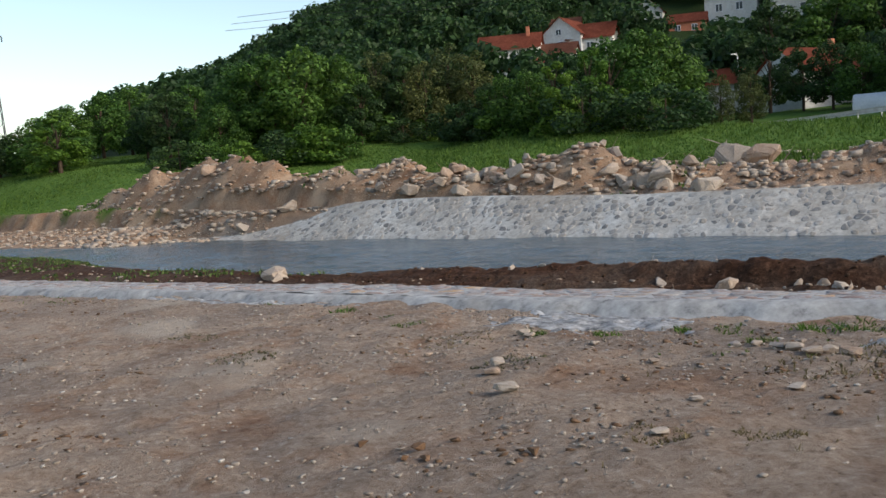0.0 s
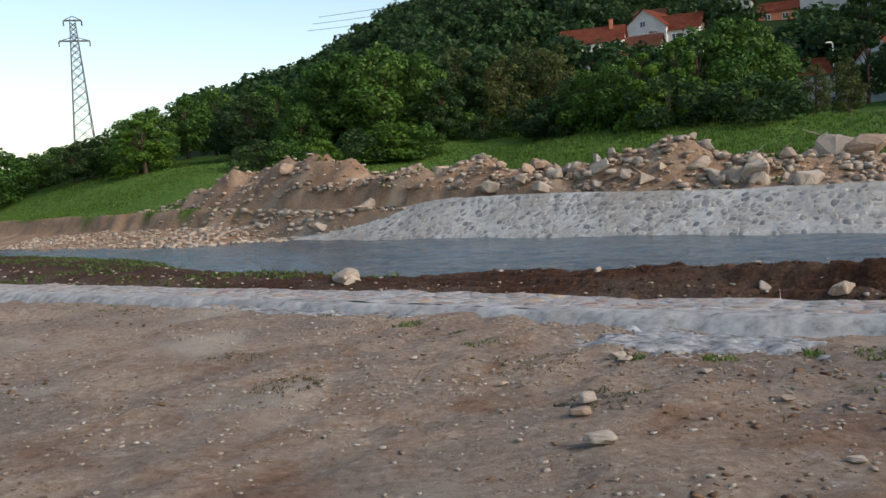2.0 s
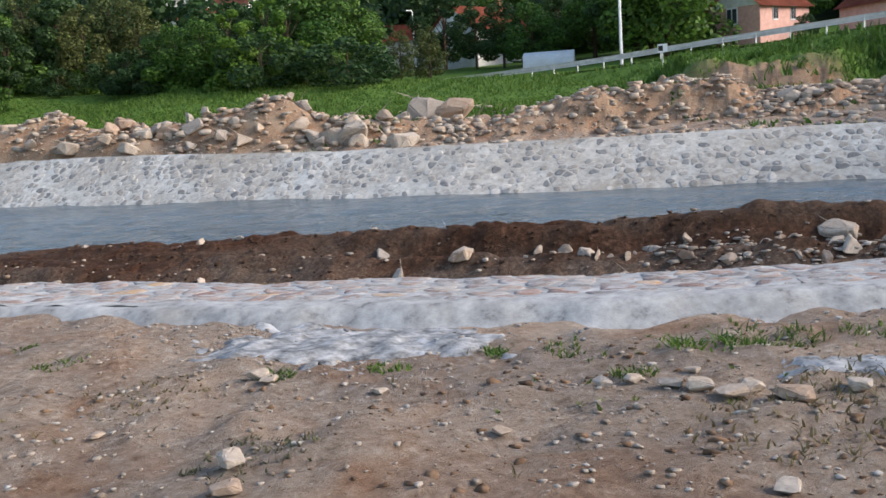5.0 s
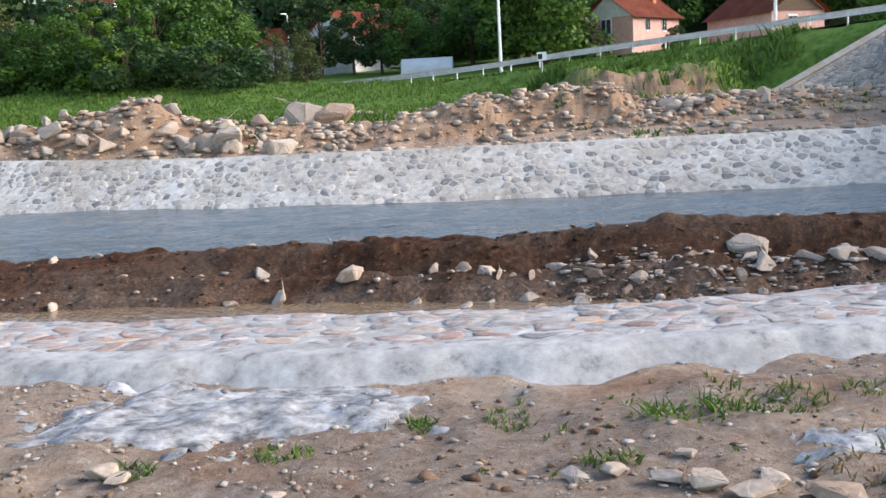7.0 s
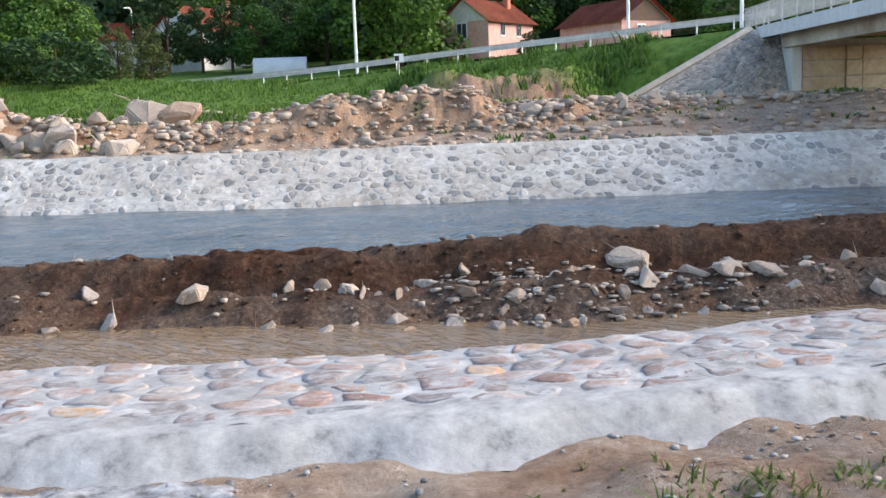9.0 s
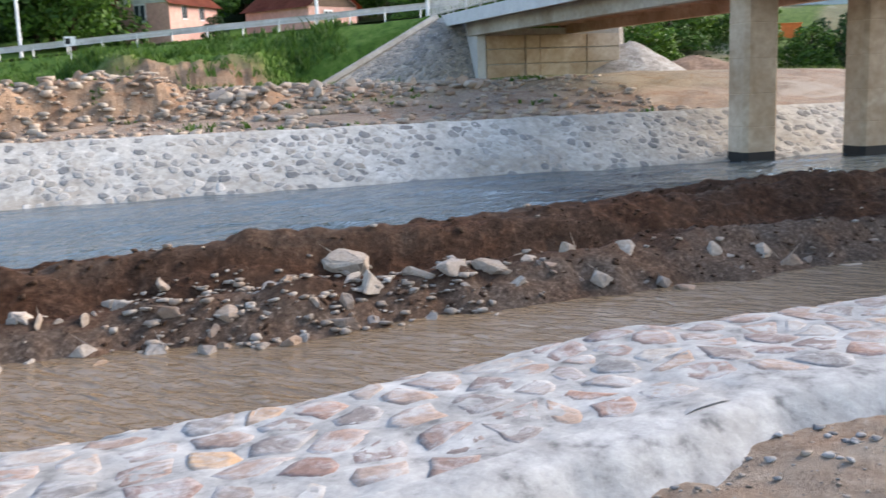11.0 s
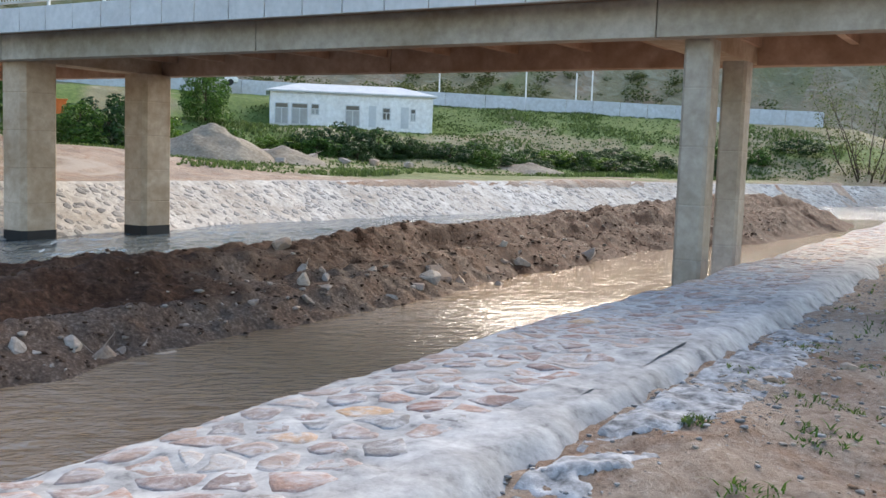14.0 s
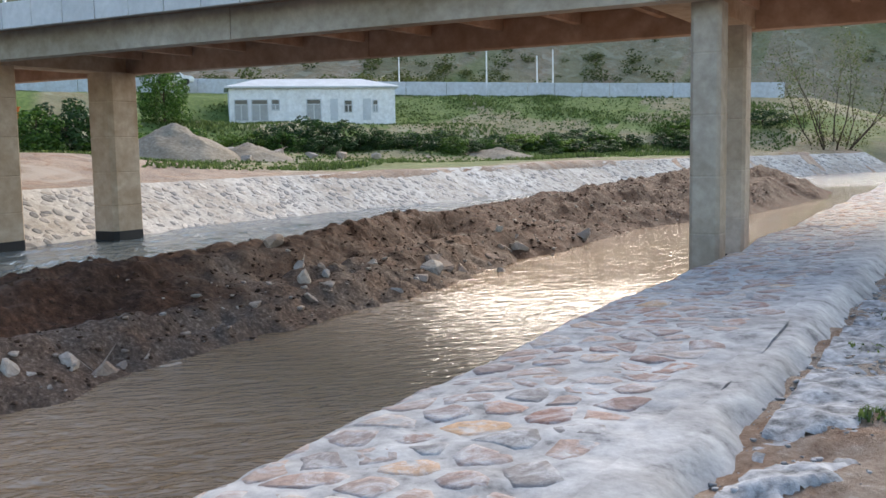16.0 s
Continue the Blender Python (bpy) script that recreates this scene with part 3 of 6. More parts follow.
def pitched(name, s0, s1, surface, along, size, mortar, stone, stone_one, pick, label, rough=0.02, seed=1, gap=0.03, proud=0.02, step=0.12, tmax=1.0, smear=0.01):
    """Mortar bed with stones set in it. surface(s, u) gives n, z for u in metres up the face, along is the face's length in metres."""
    rnd = np.random.RandomState(seed)
    ss = np.arange(s0, s1 + step, step)
    us = np.arange(0, along + step * 0.5, step)
    S, U = np.meshgrid(ss, us, indexing="ij")
    N, Z = surface(S, U)
    Z = Z + rough * fbm(S, U, 0.5, 3, seed) + smear * fbm(S, U, size * 0.7, 3, seed + 40, 0.6)
    v = to_world(np.stack([S.ravel(), N.ravel(), Z.ravel()], 1))
    a, b = S.shape
    idx = np.arange(a * b).reshape(a, b)
    q = np.stack([idx[:-1, :-1].ravel(), idx[:-1, 1:].ravel(), idx[1:, 1:].ravel(), idx[1:, :-1].ravel()], 1)
    bed = tagged(new(name, fast_mesh(name, v, q, mortar, True)), label, "stone pitching", kind="structure")
    # cells of a jittered grid, cut back from one another by the joints
    nr, nc = max(2, int(round(along / size))), int((s1 - s0) / (size * 1.15))
    du, ds = along / nr, (s1 - s0) / nc
    R, C = np.meshgrid(np.arange(-1, nr + 1), np.arange(-1, nc + 1), indexing="ij")
    X = s0 + (C + 0.5 + 0.5 * (R % 2) + rnd.uniform(-0.44, 0.44, R.shape)) * ds
    Y = (R + 0.5 + rnd.uniform(-0.36, 0.36, R.shape)) * du
    vs, fs, off, singles, cells = [], [], 0, [], []
    for r in range(1, nr + 1):
        for q_ in range(1, nc + 1):
            if rnd.rand() > tmax:
                continue
            x, y = X[r, q_], Y[r, q_]
            poly = [(x - size, y - size), (x + size, y - size), (x + size, y + size), (x - size, y + size)]
            joint = gap * rnd.uniform(0.6, 2.0)
            for dr in (-1, 0, 1):
                for dq in (-2, -1, 0, 1, 2):
                    if (dr or dq) and 0 <= q_ + dq < X.shape[1]:
                        ox, oy = X[r + dr, q_ + dq] - x, Y[r + dr, q_ + dq] - y
                        ln = math.hypot(ox, oy)
                        ox, oy = ox / ln, oy / ln
                        lim = ln / 2 - joint
                        out = []
                        for (ax, ay), (bx, by) in zip(poly, poly[1:] + poly[:1]):
                            da, db = (ax - x) * ox + (ay - y) * oy - lim, (bx - x) * ox + (by - y) * oy - lim
                            if da <= 0:
                                out.append((ax, ay))
                            if da * db < 0:
                                f = da / (da - db)
                                out.append((ax + (bx - ax) * f, ay + (by - ay) * f))
                        poly = out
                        if not poly:
                            break
                if not poly:
                    break
            if len(poly) < 3:
                continue
            pts = np.array(poly)
            # eight corners evenly round the outline, worn a little
            seg = np.linalg.norm(np.roll(pts, -1, 0) - pts, axis=1)
            cum = np.r_[0, np.cumsum(seg)]
            k = 8
            t = np.linspace(0, cum[-1], k, endpoint=False)
            loop = np.r_[pts, pts[:1]]
            px, py = np.interp(t, cum, loop[:, 0]), np.interp(t, cum, loop[:, 1])
            cs, cu = px.mean(), py.mean()
            wear = 1.05 + rnd.uniform(-0.24, 0.08, k)
            px, py = cs + (px - cs) * wear, cu + (py - cu) * wear
            if cu < 0.18 or cu > along - 0.1:
                continue
            cells.append((px, py, cs, cu, proud * rnd.uniform(-1.0, 0.7), *(rnd.uniform(-0.5, 0.5, 2) * proud * 4)))
    k = 8
    PX, PY = np.array([c[0] for c in cells])[:, None], np.array([c[1] for c in cells])[:, None]
    CS, CU, LIFT, LA, LB = [np.array([c[m] for c in cells])[:, None, None] for m in range(2, 7)]
    shrink = np.array([1.0, 0.93, 0.6])[None, :, None]
    QX, QY = CS + (PX - CS) * shrink, np.clip(CU + (PY - CU) * shrink, 0.02, along - 0.02)
    QN, QZ = surface(QX, QY)
    rise_ = np.array([0.0, 0.85, 1.0])[None, :, None] * LIFT + 0.004 + LA * (QX - CS) + LB * (QY - CU) + rnd.uniform(-0.15, 0.15, QX.shape) * proud
    rise_[:, 0] = np.minimum(rise_[:, 0], -0.006)
    ALL = to_world(np.stack([QX, QN, QZ + rise_ + rough * fbm(QX, QY, 0.5, 3, seed) + 0.85 * smear * fbm(QX, QY, size * 0.7, 3, seed + 40, 0.6)], -1).reshape(-1, 3)).reshape(len(cells), 3 * k, 3)
    f = np.array([(L * k + i, L * k + (i + 1) % k, (L + 1) * k + (i + 1) % k, (L + 1) * k + i) for L in range(2) for i in range(k)]
                 + [(2 * k, 2 * k + 1, 2 * k + 2, 2 * k + 3), (2 * k, 2 * k + 3, 2 * k + 4, 2 * k + 7), (2 * k + 4, 2 * k + 5, 2 * k + 6, 2 * k + 7)])
    for cell, vert in zip(cells, ALL):
        if pick(cell[2], cell[3]) and len(singles) < 300:
            singles.append((vert, f))
        else:
            vs.append(vert)
            fs.append(f + off)
            off += len(vert)
    if vs:
        rest = new("stones", fast_mesh("stones", np.concatenate(vs), np.concatenate(fs), stone))
        rest.parent = bed
        tagged(rest, kind="stuff")
    return bed, singles, stone_one


def cap_surface(S, U):
    """The near bank's stone cap and its steep river face; U runs from the lip outwards."""
    lip = NEAR_LIP(S) + 0.25
    n = lip + np.where(U < 1.55, U, 1.55 + (U - 1.55) * 0.62)
    wave = 0.03 * fbm(S, U * 0.4, 3.0, 2, 71)
    z = 0.07 - 0.055 * U - 0.02 * np.clip(U - 1.0, 0, 1) ** 2 - np.where(U > 1.55, (U - 1.55) * 0.80, 0) + wave
    return n + 0.12 * fbm(S, U * 0 + 3, 1.7, 2, 81), z


def far_surface(S, U):
    base = FAR_BASE(S)
    top = 1.42 + 0.22 * smooth(-S, 6, 18) - 1.25 * smooth(-S, 21, 32)
    k = U / 3.1
    return base - 0.25 + k * 2.75, WATER - 0.18 + k * (top + 0.18)


near_bank = pitched("stone_cap", -40, 58, cap_surface, 3.3, 0.26, M_MORTAR, M_STONE_NEAR, M_STONE_NEAR_PART, lambda s, u: 5.5 < s < 12.5 and 0.1 < u < 1.7,
                    "grouted stone cap of the near bank, pink and grey stones smeared with cement", rough=0.03, seed=4, gap=0.018, proud=0.004, step=0.04, tmax=0.97, smear=0.017)
far_bank = pitched("stone_pitching", -32, 90, far_surface, 3.1, 0.27, M_MORTAR_FAR, M_STONE_FAR, M_STONE_FAR_PART, lambda s, u: 3 < s < 15, "sloping bank pitched with pale grey stones in cement",
                   rough=0.04, seed=6, gap=0.014, proud=0.016, step=0.15, tmax=0.96, smear=0.02)


def lip_height(S, N):
    """Smooth cement haunch between the stones and the silt."""
    lip = NEAR_LIP(S) + 0.25
    k = (N - (lip - 0.34)) / 0.36
    edge = 0.07 * fbm(S, N * 0, 0.6, 3, 91)
    return -0.09 + 0.165 * np.clip(smooth(k + edge * 4, 0, 0.75), 0, 1) + 0.012 * fbm(S, N, 0.25, 3, 92)


LS, LK = np.arange(-45, 60, 0.08), np.linspace(-0.36, 0.1, 12)
S_, K_ = np.meshgrid(LS, LK, indexing="ij")
N_ = NEAR_LIP(S_) + 0.25 + K_
v_ = to_world(np.stack([S_.ravel(), N_.ravel(), lip_height(S_, N_).ravel()], 1))
i_ = np.arange(S_.size).reshape(S_.shape)
q_ = np.stack([i_[:-1, :-1].ravel(), i_[1:, :-1].ravel(), i_[1:, 1:].ravel(), i_[:-1, 1:].ravel()], 1)
tagged(new("kerb", fast_mesh("kerb", v_, q_, M_MORTAR, True)), "rough cement haunch edging the stone cap", "kerb", kind="structure")

# ---- the mud bank between the two waters ----
B_NEAR = line((-60, 5.5), (-30, 6.2), (-14, 7.4), (0, 7.5), (6, 7.1), (12, 7.6), (24, 8.1), (34, 8.3), (39, 6.7), (52, 5.7), (57, 6.2))
B_FAR = line((-60, 23), (-40, 20.5), (-27, 17), (-20, 12.6), (-10, 11.2), (-3, 11.9), (4, 12.2), (8, 12.9), (14, 14.2), (20, 14.8), (34, 15.6), (50, 15.0), (55, 12))
B_TOP = line((-60, 0.45), (-20, 0.4), (-8, 0.30), (2, 0.36), (7, 0.46), (12, 0.56), (18, 0.58), (24, 0.58), (32, 0.62), (38, 0.78), (44, 1.05), (50, 1.15), (54, 0.9), (57, 0.1))


def berm_height(S, N):
    a, b, top = B_NEAR(S) + 0.25 * fbm(S, N * 0, 1.3, 3, 101), B_FAR(S), B_TOP(S)
    k = (N - a) / (b - a)
    z = WATER - 0.35 + (top + 0.35) * smooth(k, -0.12, 0.34) * (1 - smooth(k, 0.58, 1.06))
    ruts = 0.25 * np.sin(2 * np.pi * (k * 3.0 + 0.25 * fbm(S, N * 0, 6, 2, 111))) * smooth(k, 0.15, 0.3) * (1 - smooth(k, 0.75, 0.9)) * smooth(S, -8, 4)
    clods = (0.15 * fbm(S * 0.5, N, 0.9, 4, 121, 0.6) + 0.15 * np.abs(fbm(S * 0.7, N, 0.42, 4, 131, 0.6)) + 0.05 * fbm(S, N, 0.2, 2, 132)) * smooth(k, -0.1, 0.1) * (0.5 + 0.5 * smooth(S, -12, 4))
    furrow = 0.16 * (np.abs(fbm(S * 0.09, N, 0.8, 3, 137, 0.55)) - 0.12) * smooth(k, 0.05, 0.2) * (1 - smooth(k, 0.85, 1.0)) * smooth(S, -14, -4)
    return z + ruts + 2.6 * furrow + clods


def berm_dry(S, N, Z):
    """The water-side flank is washed gravelly soil, paler and greyer than the churned top."""
    k = (N - B_NEAR(S)) / (B_FAR(S) - B_NEAR(S))
    # the paler tone fades out past s = 21, leaving the downstream end darker
    return np.clip((1 - smooth(k + 0.25 * fbm(S, N, 1.5, 4, 143), 0.14, 0.30)) + 0.45 * smooth(fbm(S * 0.3, N, 1.1, 3, 144), 0.12, 0.32), 0, 1) * (0.7 + 0.3 * smooth(S, -4, 8)) * (1 - 0.85 * smooth(S, 21, 30))


berm = tagged(sheet("mud_bank", graded((-60, -12, 0.3), (-12, 26, 0.085), (26, 58, 0.15)), graded((4.6, 6.8, 0.25), (6.8, 15.5, 0.085), (15.5, 24, 0.4)), berm_height, M_MUD, shade=False,
                    keep=lambda s, n: (n > B_NEAR(s) - 0.8) & (n < B_FAR(s) + 1.2)), "ridge of freshly dug dark brown mud with ruts", "mud bank", kind="structure")

paint_turf(berm, berm_dry, "dry")

# ---- the bridge ----
bridge = empty("bridge", RIVER.copy(), "concrete girder road bridge on columns with pale cornice and railing", "bridge")
DECK_S0, DECK_S1, DECK_N0, DECK_N1, SOFFIT = 21.8, 28.6, -16.0, 45.0, 3.55


def column(name, s, n, a, b, c, turn=0, stuff=M_CONCRETE_WARM):
    bm = bmesh.new()
    out = [(-a + c, -b), (a - c, -b), (a, -b + c), (a, b - c), (a - c, b), (-a + c, b), (-a, b - c), (-a, -b + c)]
    levels = [(WATER - 1.0, 1.0)]
    for z in (-0.2, 0.75, 1.75, 2.75):
        levels += [(z - 0.02, 1.0), (z - 0.01, 0.975), (z + 0.01, 0.975), (z + 0.02, 1.0)]
    levels.append((SOFFIT + 0.02, 1.0))
    rings = [[bm.verts.new((x * k, y * k, z)) for x, y in out] for z, k in levels]
    for lo, hi in zip(rings, rings[1:]):
        for i in range(8):
            bm.faces.new((lo[i], lo[(i + 1) % 8], hi[(i + 1) % 8], hi[i]))
    bm.faces.new(rings[-1])
    bm.faces.new(rings[0][::-1])
    bmesh.ops.rotate(bm, verts=bm.verts, cent=(0, 0, 0), matrix=Matrix.Rotation(radians(turn), 3, "Z"))
    ob = part(name, bm, stuff, bridge)
    ob.location = (s, n, 0)
    bm = bmesh.new()
    prism(bm, [(x * 1.012, y * 1.012) for x, y in out], WATER - 0.3, WATER + 0.26)
    bmesh.ops.rotate(bm, verts=bm.verts, cent=(0, 0, 0), matrix=Matrix.Rotation(radians(turn), 3, "Z"))
    part("waterproof_coat", bm, M_TAR, ob, "black tar coat at the waterline")
    return ob


for s, n in ((22.75, 22.35), (26.55, 22.0)):
    column("column", s, n, 0.56, 0.48, 0.12)
for s, n in ((22.6, 3.93), (26.3, 4.32)):
    column("column", s, n, 0.27, 0.25, 0.06, 0, M_CONCRETE)
# cross heads over the column pairs
for n in (22.2, 4.5):
    part("cross_head", boxes((22.3, 27.6, n - 0.42, n + 0.42, SOFFIT + 0.02, SOFFIT + 0.45), bevel=0.02), M_CONCRETE_WARM, bridge)
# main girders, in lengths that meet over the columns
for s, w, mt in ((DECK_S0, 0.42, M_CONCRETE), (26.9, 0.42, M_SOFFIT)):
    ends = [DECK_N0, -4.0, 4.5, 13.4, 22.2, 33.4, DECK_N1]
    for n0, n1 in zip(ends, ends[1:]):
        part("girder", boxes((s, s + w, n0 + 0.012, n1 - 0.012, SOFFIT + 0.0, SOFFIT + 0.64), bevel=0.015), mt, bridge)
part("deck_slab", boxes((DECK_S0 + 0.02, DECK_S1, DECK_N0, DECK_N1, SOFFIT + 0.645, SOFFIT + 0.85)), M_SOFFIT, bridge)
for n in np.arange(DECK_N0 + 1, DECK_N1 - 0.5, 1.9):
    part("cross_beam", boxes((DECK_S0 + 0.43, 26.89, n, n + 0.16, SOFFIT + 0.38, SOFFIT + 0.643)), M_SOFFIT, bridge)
part("cantilever", boxes((DECK_S0 - 0.72, DECK_S0 + 0.015, DECK_N0, DECK_N1 + 4, SOFFIT + 0.66, SOFFIT + 0.85)), M_CONCRETE, bridge)
panel_me = None
for n in np.arange(DECK_N0, DECK_N1 + 3.6, 0.98):
    if panel_me is None:
        ob = part("cornice_panel", boxes((-0.06, 0.06, 0.012, 0.968, 0, 0.58), bevel=0.012), M_CORNICE, bridge)
        panel_me = ob.data
    else:
        ob = mesh_part("cornice_panel", panel_me, bridge)
    ob.location = (DECK_S0 - 0.78, float(n), SOFFIT + 0.55)
RAIL_Z = SOFFIT + 1.13
post_me = rail_me = bar_me = bay_me = None
for n in np.arange(DECK_N0, DECK_N1 + 3.0, 1.96):
    here = (DECK_S0 - 0.74, float(n), RAIL_Z)
    single = 17 < n < 46
    if post_me is None:
        post_me = part("rail_post", boxes((-0.03, 0.03, -0.03, 0.03, 0, 1.1), bevel=0.006), M_STEEL, bridge).data
        rail_me = part("handrail", boxes((-0.025, 0.025, 0.03, 1.93, 1.06, 1.11)), M_STEEL, bridge).data
        bar_me = part("baluster", boxes((-0.01, 0.01, -0.01, 0.01, 0.17, 1.06)), M_STEEL, bridge).data
        bm = bmesh.new()
        for y in np.arange(0.13, 1.9, 0.115):
            box(bm, -0.01, 0.01, y, y + 0.02, 0.17, 1.06)
        ob = part("balusters", bm, M_STEEL, bridge)
        tagged(ob, kind="stuff")
        bay_me = ob.data
        for ch in bridge.children:
            if ch.name in ("rail_post", "handrail", "baluster", "balusters"):
                ch.location = here
    else:
        mesh_part("rail_post", post_me, bridge).location = here
        mesh_part("handrail", rail_me, bridge).location = here
        if not single:
            tagged(mesh_part("balusters", bay_me, bridge), kind="stuff").location = here
    mesh_part("bottom_rail", rail_me, bridge).location = (here[0], here[1], here[2] - 0.94)
    if single:
        for y in np.arange(0.13, 1.9, 0.115):
            mesh_part("baluster", bar_me, bridge).location = (here[0], here[1] + float(y), here[2])

abut = empty("abutment", RIVER.copy(), "board-marked concrete bridge abutment with wing walls, tan stained", "abutment")
lifts = [-0.4, 0.55, 1.35, 2.1, 2.85, SOFFIT]
bays = [22.5, 24.6, 25.4, 28.0, 29.9]
for z0, z1 in zip(lifts, lifts[1:]):
    for s0, s1 in zip(bays, bays[1:]):
        part("wall_panel", boxes((s0 + 0.03, s1 - 0.03, 44.2 - (0.07 if abs(s0 - 24.6) < 0.1 else 0.0), 45.2, z0 + 0.03, z1 - 0.03), bevel=0.015), M_CONCRETE_WARM, abut)
part("core", boxes((22.5, 29.9, 44.30, 48.5, -0.6, SOFFIT + 0.3)), M_CONCRETE, abut)
bm = bmesh.new()
prism(bm, [(44.15, -0.5), (46.0, -0.5), (50.5, 3.9), (50.5, SOFFIT + 0.86), (44.15, SOFFIT + 0.86)], 0, 0.45)
bmesh.ops.transform(bm, matrix=Matrix(((0, 0, 1, 22.02), (1, 0, 0, 0), (0, 1, 0, 0), (0, 0, 0, 1))), verts=bm.verts)
part("wing_wall", bm, M_CORNICE, abut)


def cone_surface(k, a):
    """A pitched fan beside the abutment: k from the foot to the top, a along the foot from the face to the road's side."""
    fs, fn, fz = 22.3 - 9.2 * a, 43.8 - 3.6 * a + 1.2 * a * a, -0.25 + 1.25 * a
    bulge = 0.5 * np.sin(np.pi * a) * (1 - k) * np.sqrt(np.clip(k, 0, 1))
    return fs + (20.6 + 1.4 * (1 - a) - fs) * k, fn + (46.2 - fn) * k - bulge, fz + (4.55 - fz) * k


KA, AA = np.meshgrid(np.linspace(0, 1, 26), np.linspace(0, 1, 40), indexing="ij")
cs, cn, cz = cone_surface(KA, AA)
ci = np.arange(KA.size).reshape(KA.shape)
cq = np.stack([ci[:-1, :-1].ravel(), ci[:-1, 1:].ravel(), ci[1:, 1:].ravel(), ci[1:, :-1].ravel()], 1)
cone = tagged(new("stone_cone", fast_mesh("stone_cone", to_world(np.stack([cs.ravel(), cn.ravel(), cz.ravel()], 1)), cq, M_MORTAR_FAR, True)), "cone-shaped slope of grey stones in cement beside the abutment", "stone slope", kind="structure")
rnd = np.random.RandomState(15)
vs, fs, off = [], [], 0
for _ in range(1500):
    k, a = 1 - math.sqrt(rnd.uniform(0.0, 1)), rnd.uniform(0, 1)
    w = rnd.uniform(0.11, 0.24)
    t = np.arange(7) * 2 * np.pi / 7 + rnd.uniform(0, 1)
    rr = rnd.uniform(0.75, 1.1, 7)
    ring = []
    for shrink, lift in ((1, -0.02), (0.85, 0.05)):
        kk = np.clip(k + w * 0.16 * np.sin(t) * rr * shrink, 0, 0.99)
        aa = np.clip(a + w * 0.10 * np.cos(t) * rr * shrink / (1.02 - k), 0, 1)
        x, y, z = cone_surface(kk, aa)
        ring.append(np.stack([x, y - lift * 0.8, z + lift * 0.5], 1))
    vert = to_world(np.concatenate(ring))
    f = [(i, (i + 1) % 7, 7 + (i + 1) % 7, 7 + i) for i in range(7)] + [(7, 8, 9, 10), (7, 10, 11, 13), (11, 12, 13, 10)]
    vs.append(vert), fs.append(np.array(f) + off)
    off += 14
st = new("stones", fast_mesh("stones", np.concatenate(vs), np.concatenate(fs), M_STONE_FAR))
st.parent = cone
tagged(st, kind="stuff")
bm = bmesh.new()
p = [rv(*[float(c) for c in cone_surface(np.array(k), np.array(1.0))]) for k in np.linspace(-0.02, 1.0, 8)]
for a, b in zip(p, p[1:]):
    tube(bm, a + Vector((0, 0, 0.02)), b + Vector((0, 0, 0.02)), 0.2, 0.2, 6)
part("edge_kerb", bm, M_CONCRETE, cone, "concrete edge strip")

# ---- the road with its guard rail, lamps and sign ----
rp = []
for (a, b, za), (c, d, zc) in zip(ROAD, ROAD[1:]):
    for k in np.linspace(0, 1, 12, endpoint=False):
        rp.append((a + k * (c - a), b + k * (d - b), za + k * (zc - za)))
rp = np.array(rp)
for _ in range(6):
    rp[1:-1] = (rp[:-2] + 2 * rp[1:-1] + rp[2:]) / 4
tang = np.gradient(rp[:, :2], axis=0)
tang /= np.linalg.norm(tang, axis=1)[:, None]
side = np.stack([-tang[:, 1], tang[:, 0]], 1)
lft, rgt = rp.copy(), rp.copy()
lft[:, :2] += side * 3.6
rgt[:, :2] -= side * 3.6
rows = np.stack([lft, rgt], 1)
rows[:, :, 2] += 0.06
ri = np.arange(rows.shape[0] * 2).reshape(-1, 2)
tagged(new("road", fast_mesh("road", to_world(rows.reshape(-1, 3)), np.stack([ri[:-1, 0], ri[:-1, 1], ri[1:, 1], ri[1:, 0]], 1), M_ASPHALT)), "grey asphalt road ramping down from the bridge", "road", kind="structure")
edge = lft if np.mean(lft[:, 1]) < np.mean(rgt[:, 1]) else rgt
guard = empty("guard_rail", Matrix.Identity(4), "galvanised steel guard rail along the road", "guard rail")
dist = np.r_[0, np.cumsum(np.linalg.norm(np.diff(edge[:, :2], axis=0), axis=1))]


def on_edge(d):
    return np.array([np.interp(d, dist, edge[:, k]) for k in range(3)])


for d in np.arange(4.0, min(dist[-1], 92), 2.0):
    p = on_edge(d)
    part("post", boxes((-0.035, 0.035, -0.03, 0.03, -0.3, 0.68)), M_STEEL, guard).location = rv(*p)
bm = bmesh.new()
prev = None
for d in np.arange(3.0, min(dist[-1], 92), 1.0):
    p = rv(*on_edge(d))
    ring = [bm.verts.new(p + Vector((0, 0, h))) for h in (0.42, 0.50, 0.56, 0.62, 0.68, 0.76)]
    for v, o in zip(ring, (0, 0.05, 0.0, 0.0, 0.05, 0)):
        v.co += Vector((0.5, -0.6, 0)) * o
    if prev:
        for i in range(5):
            bm.faces.new((prev[i], ring[i], ring[i + 1], prev[i + 1]))
    prev = ring
bmesh.ops.solidify(bm, geom=bm.faces[:], thickness=0.012)
part("beam", bm, M_STEEL, guard)


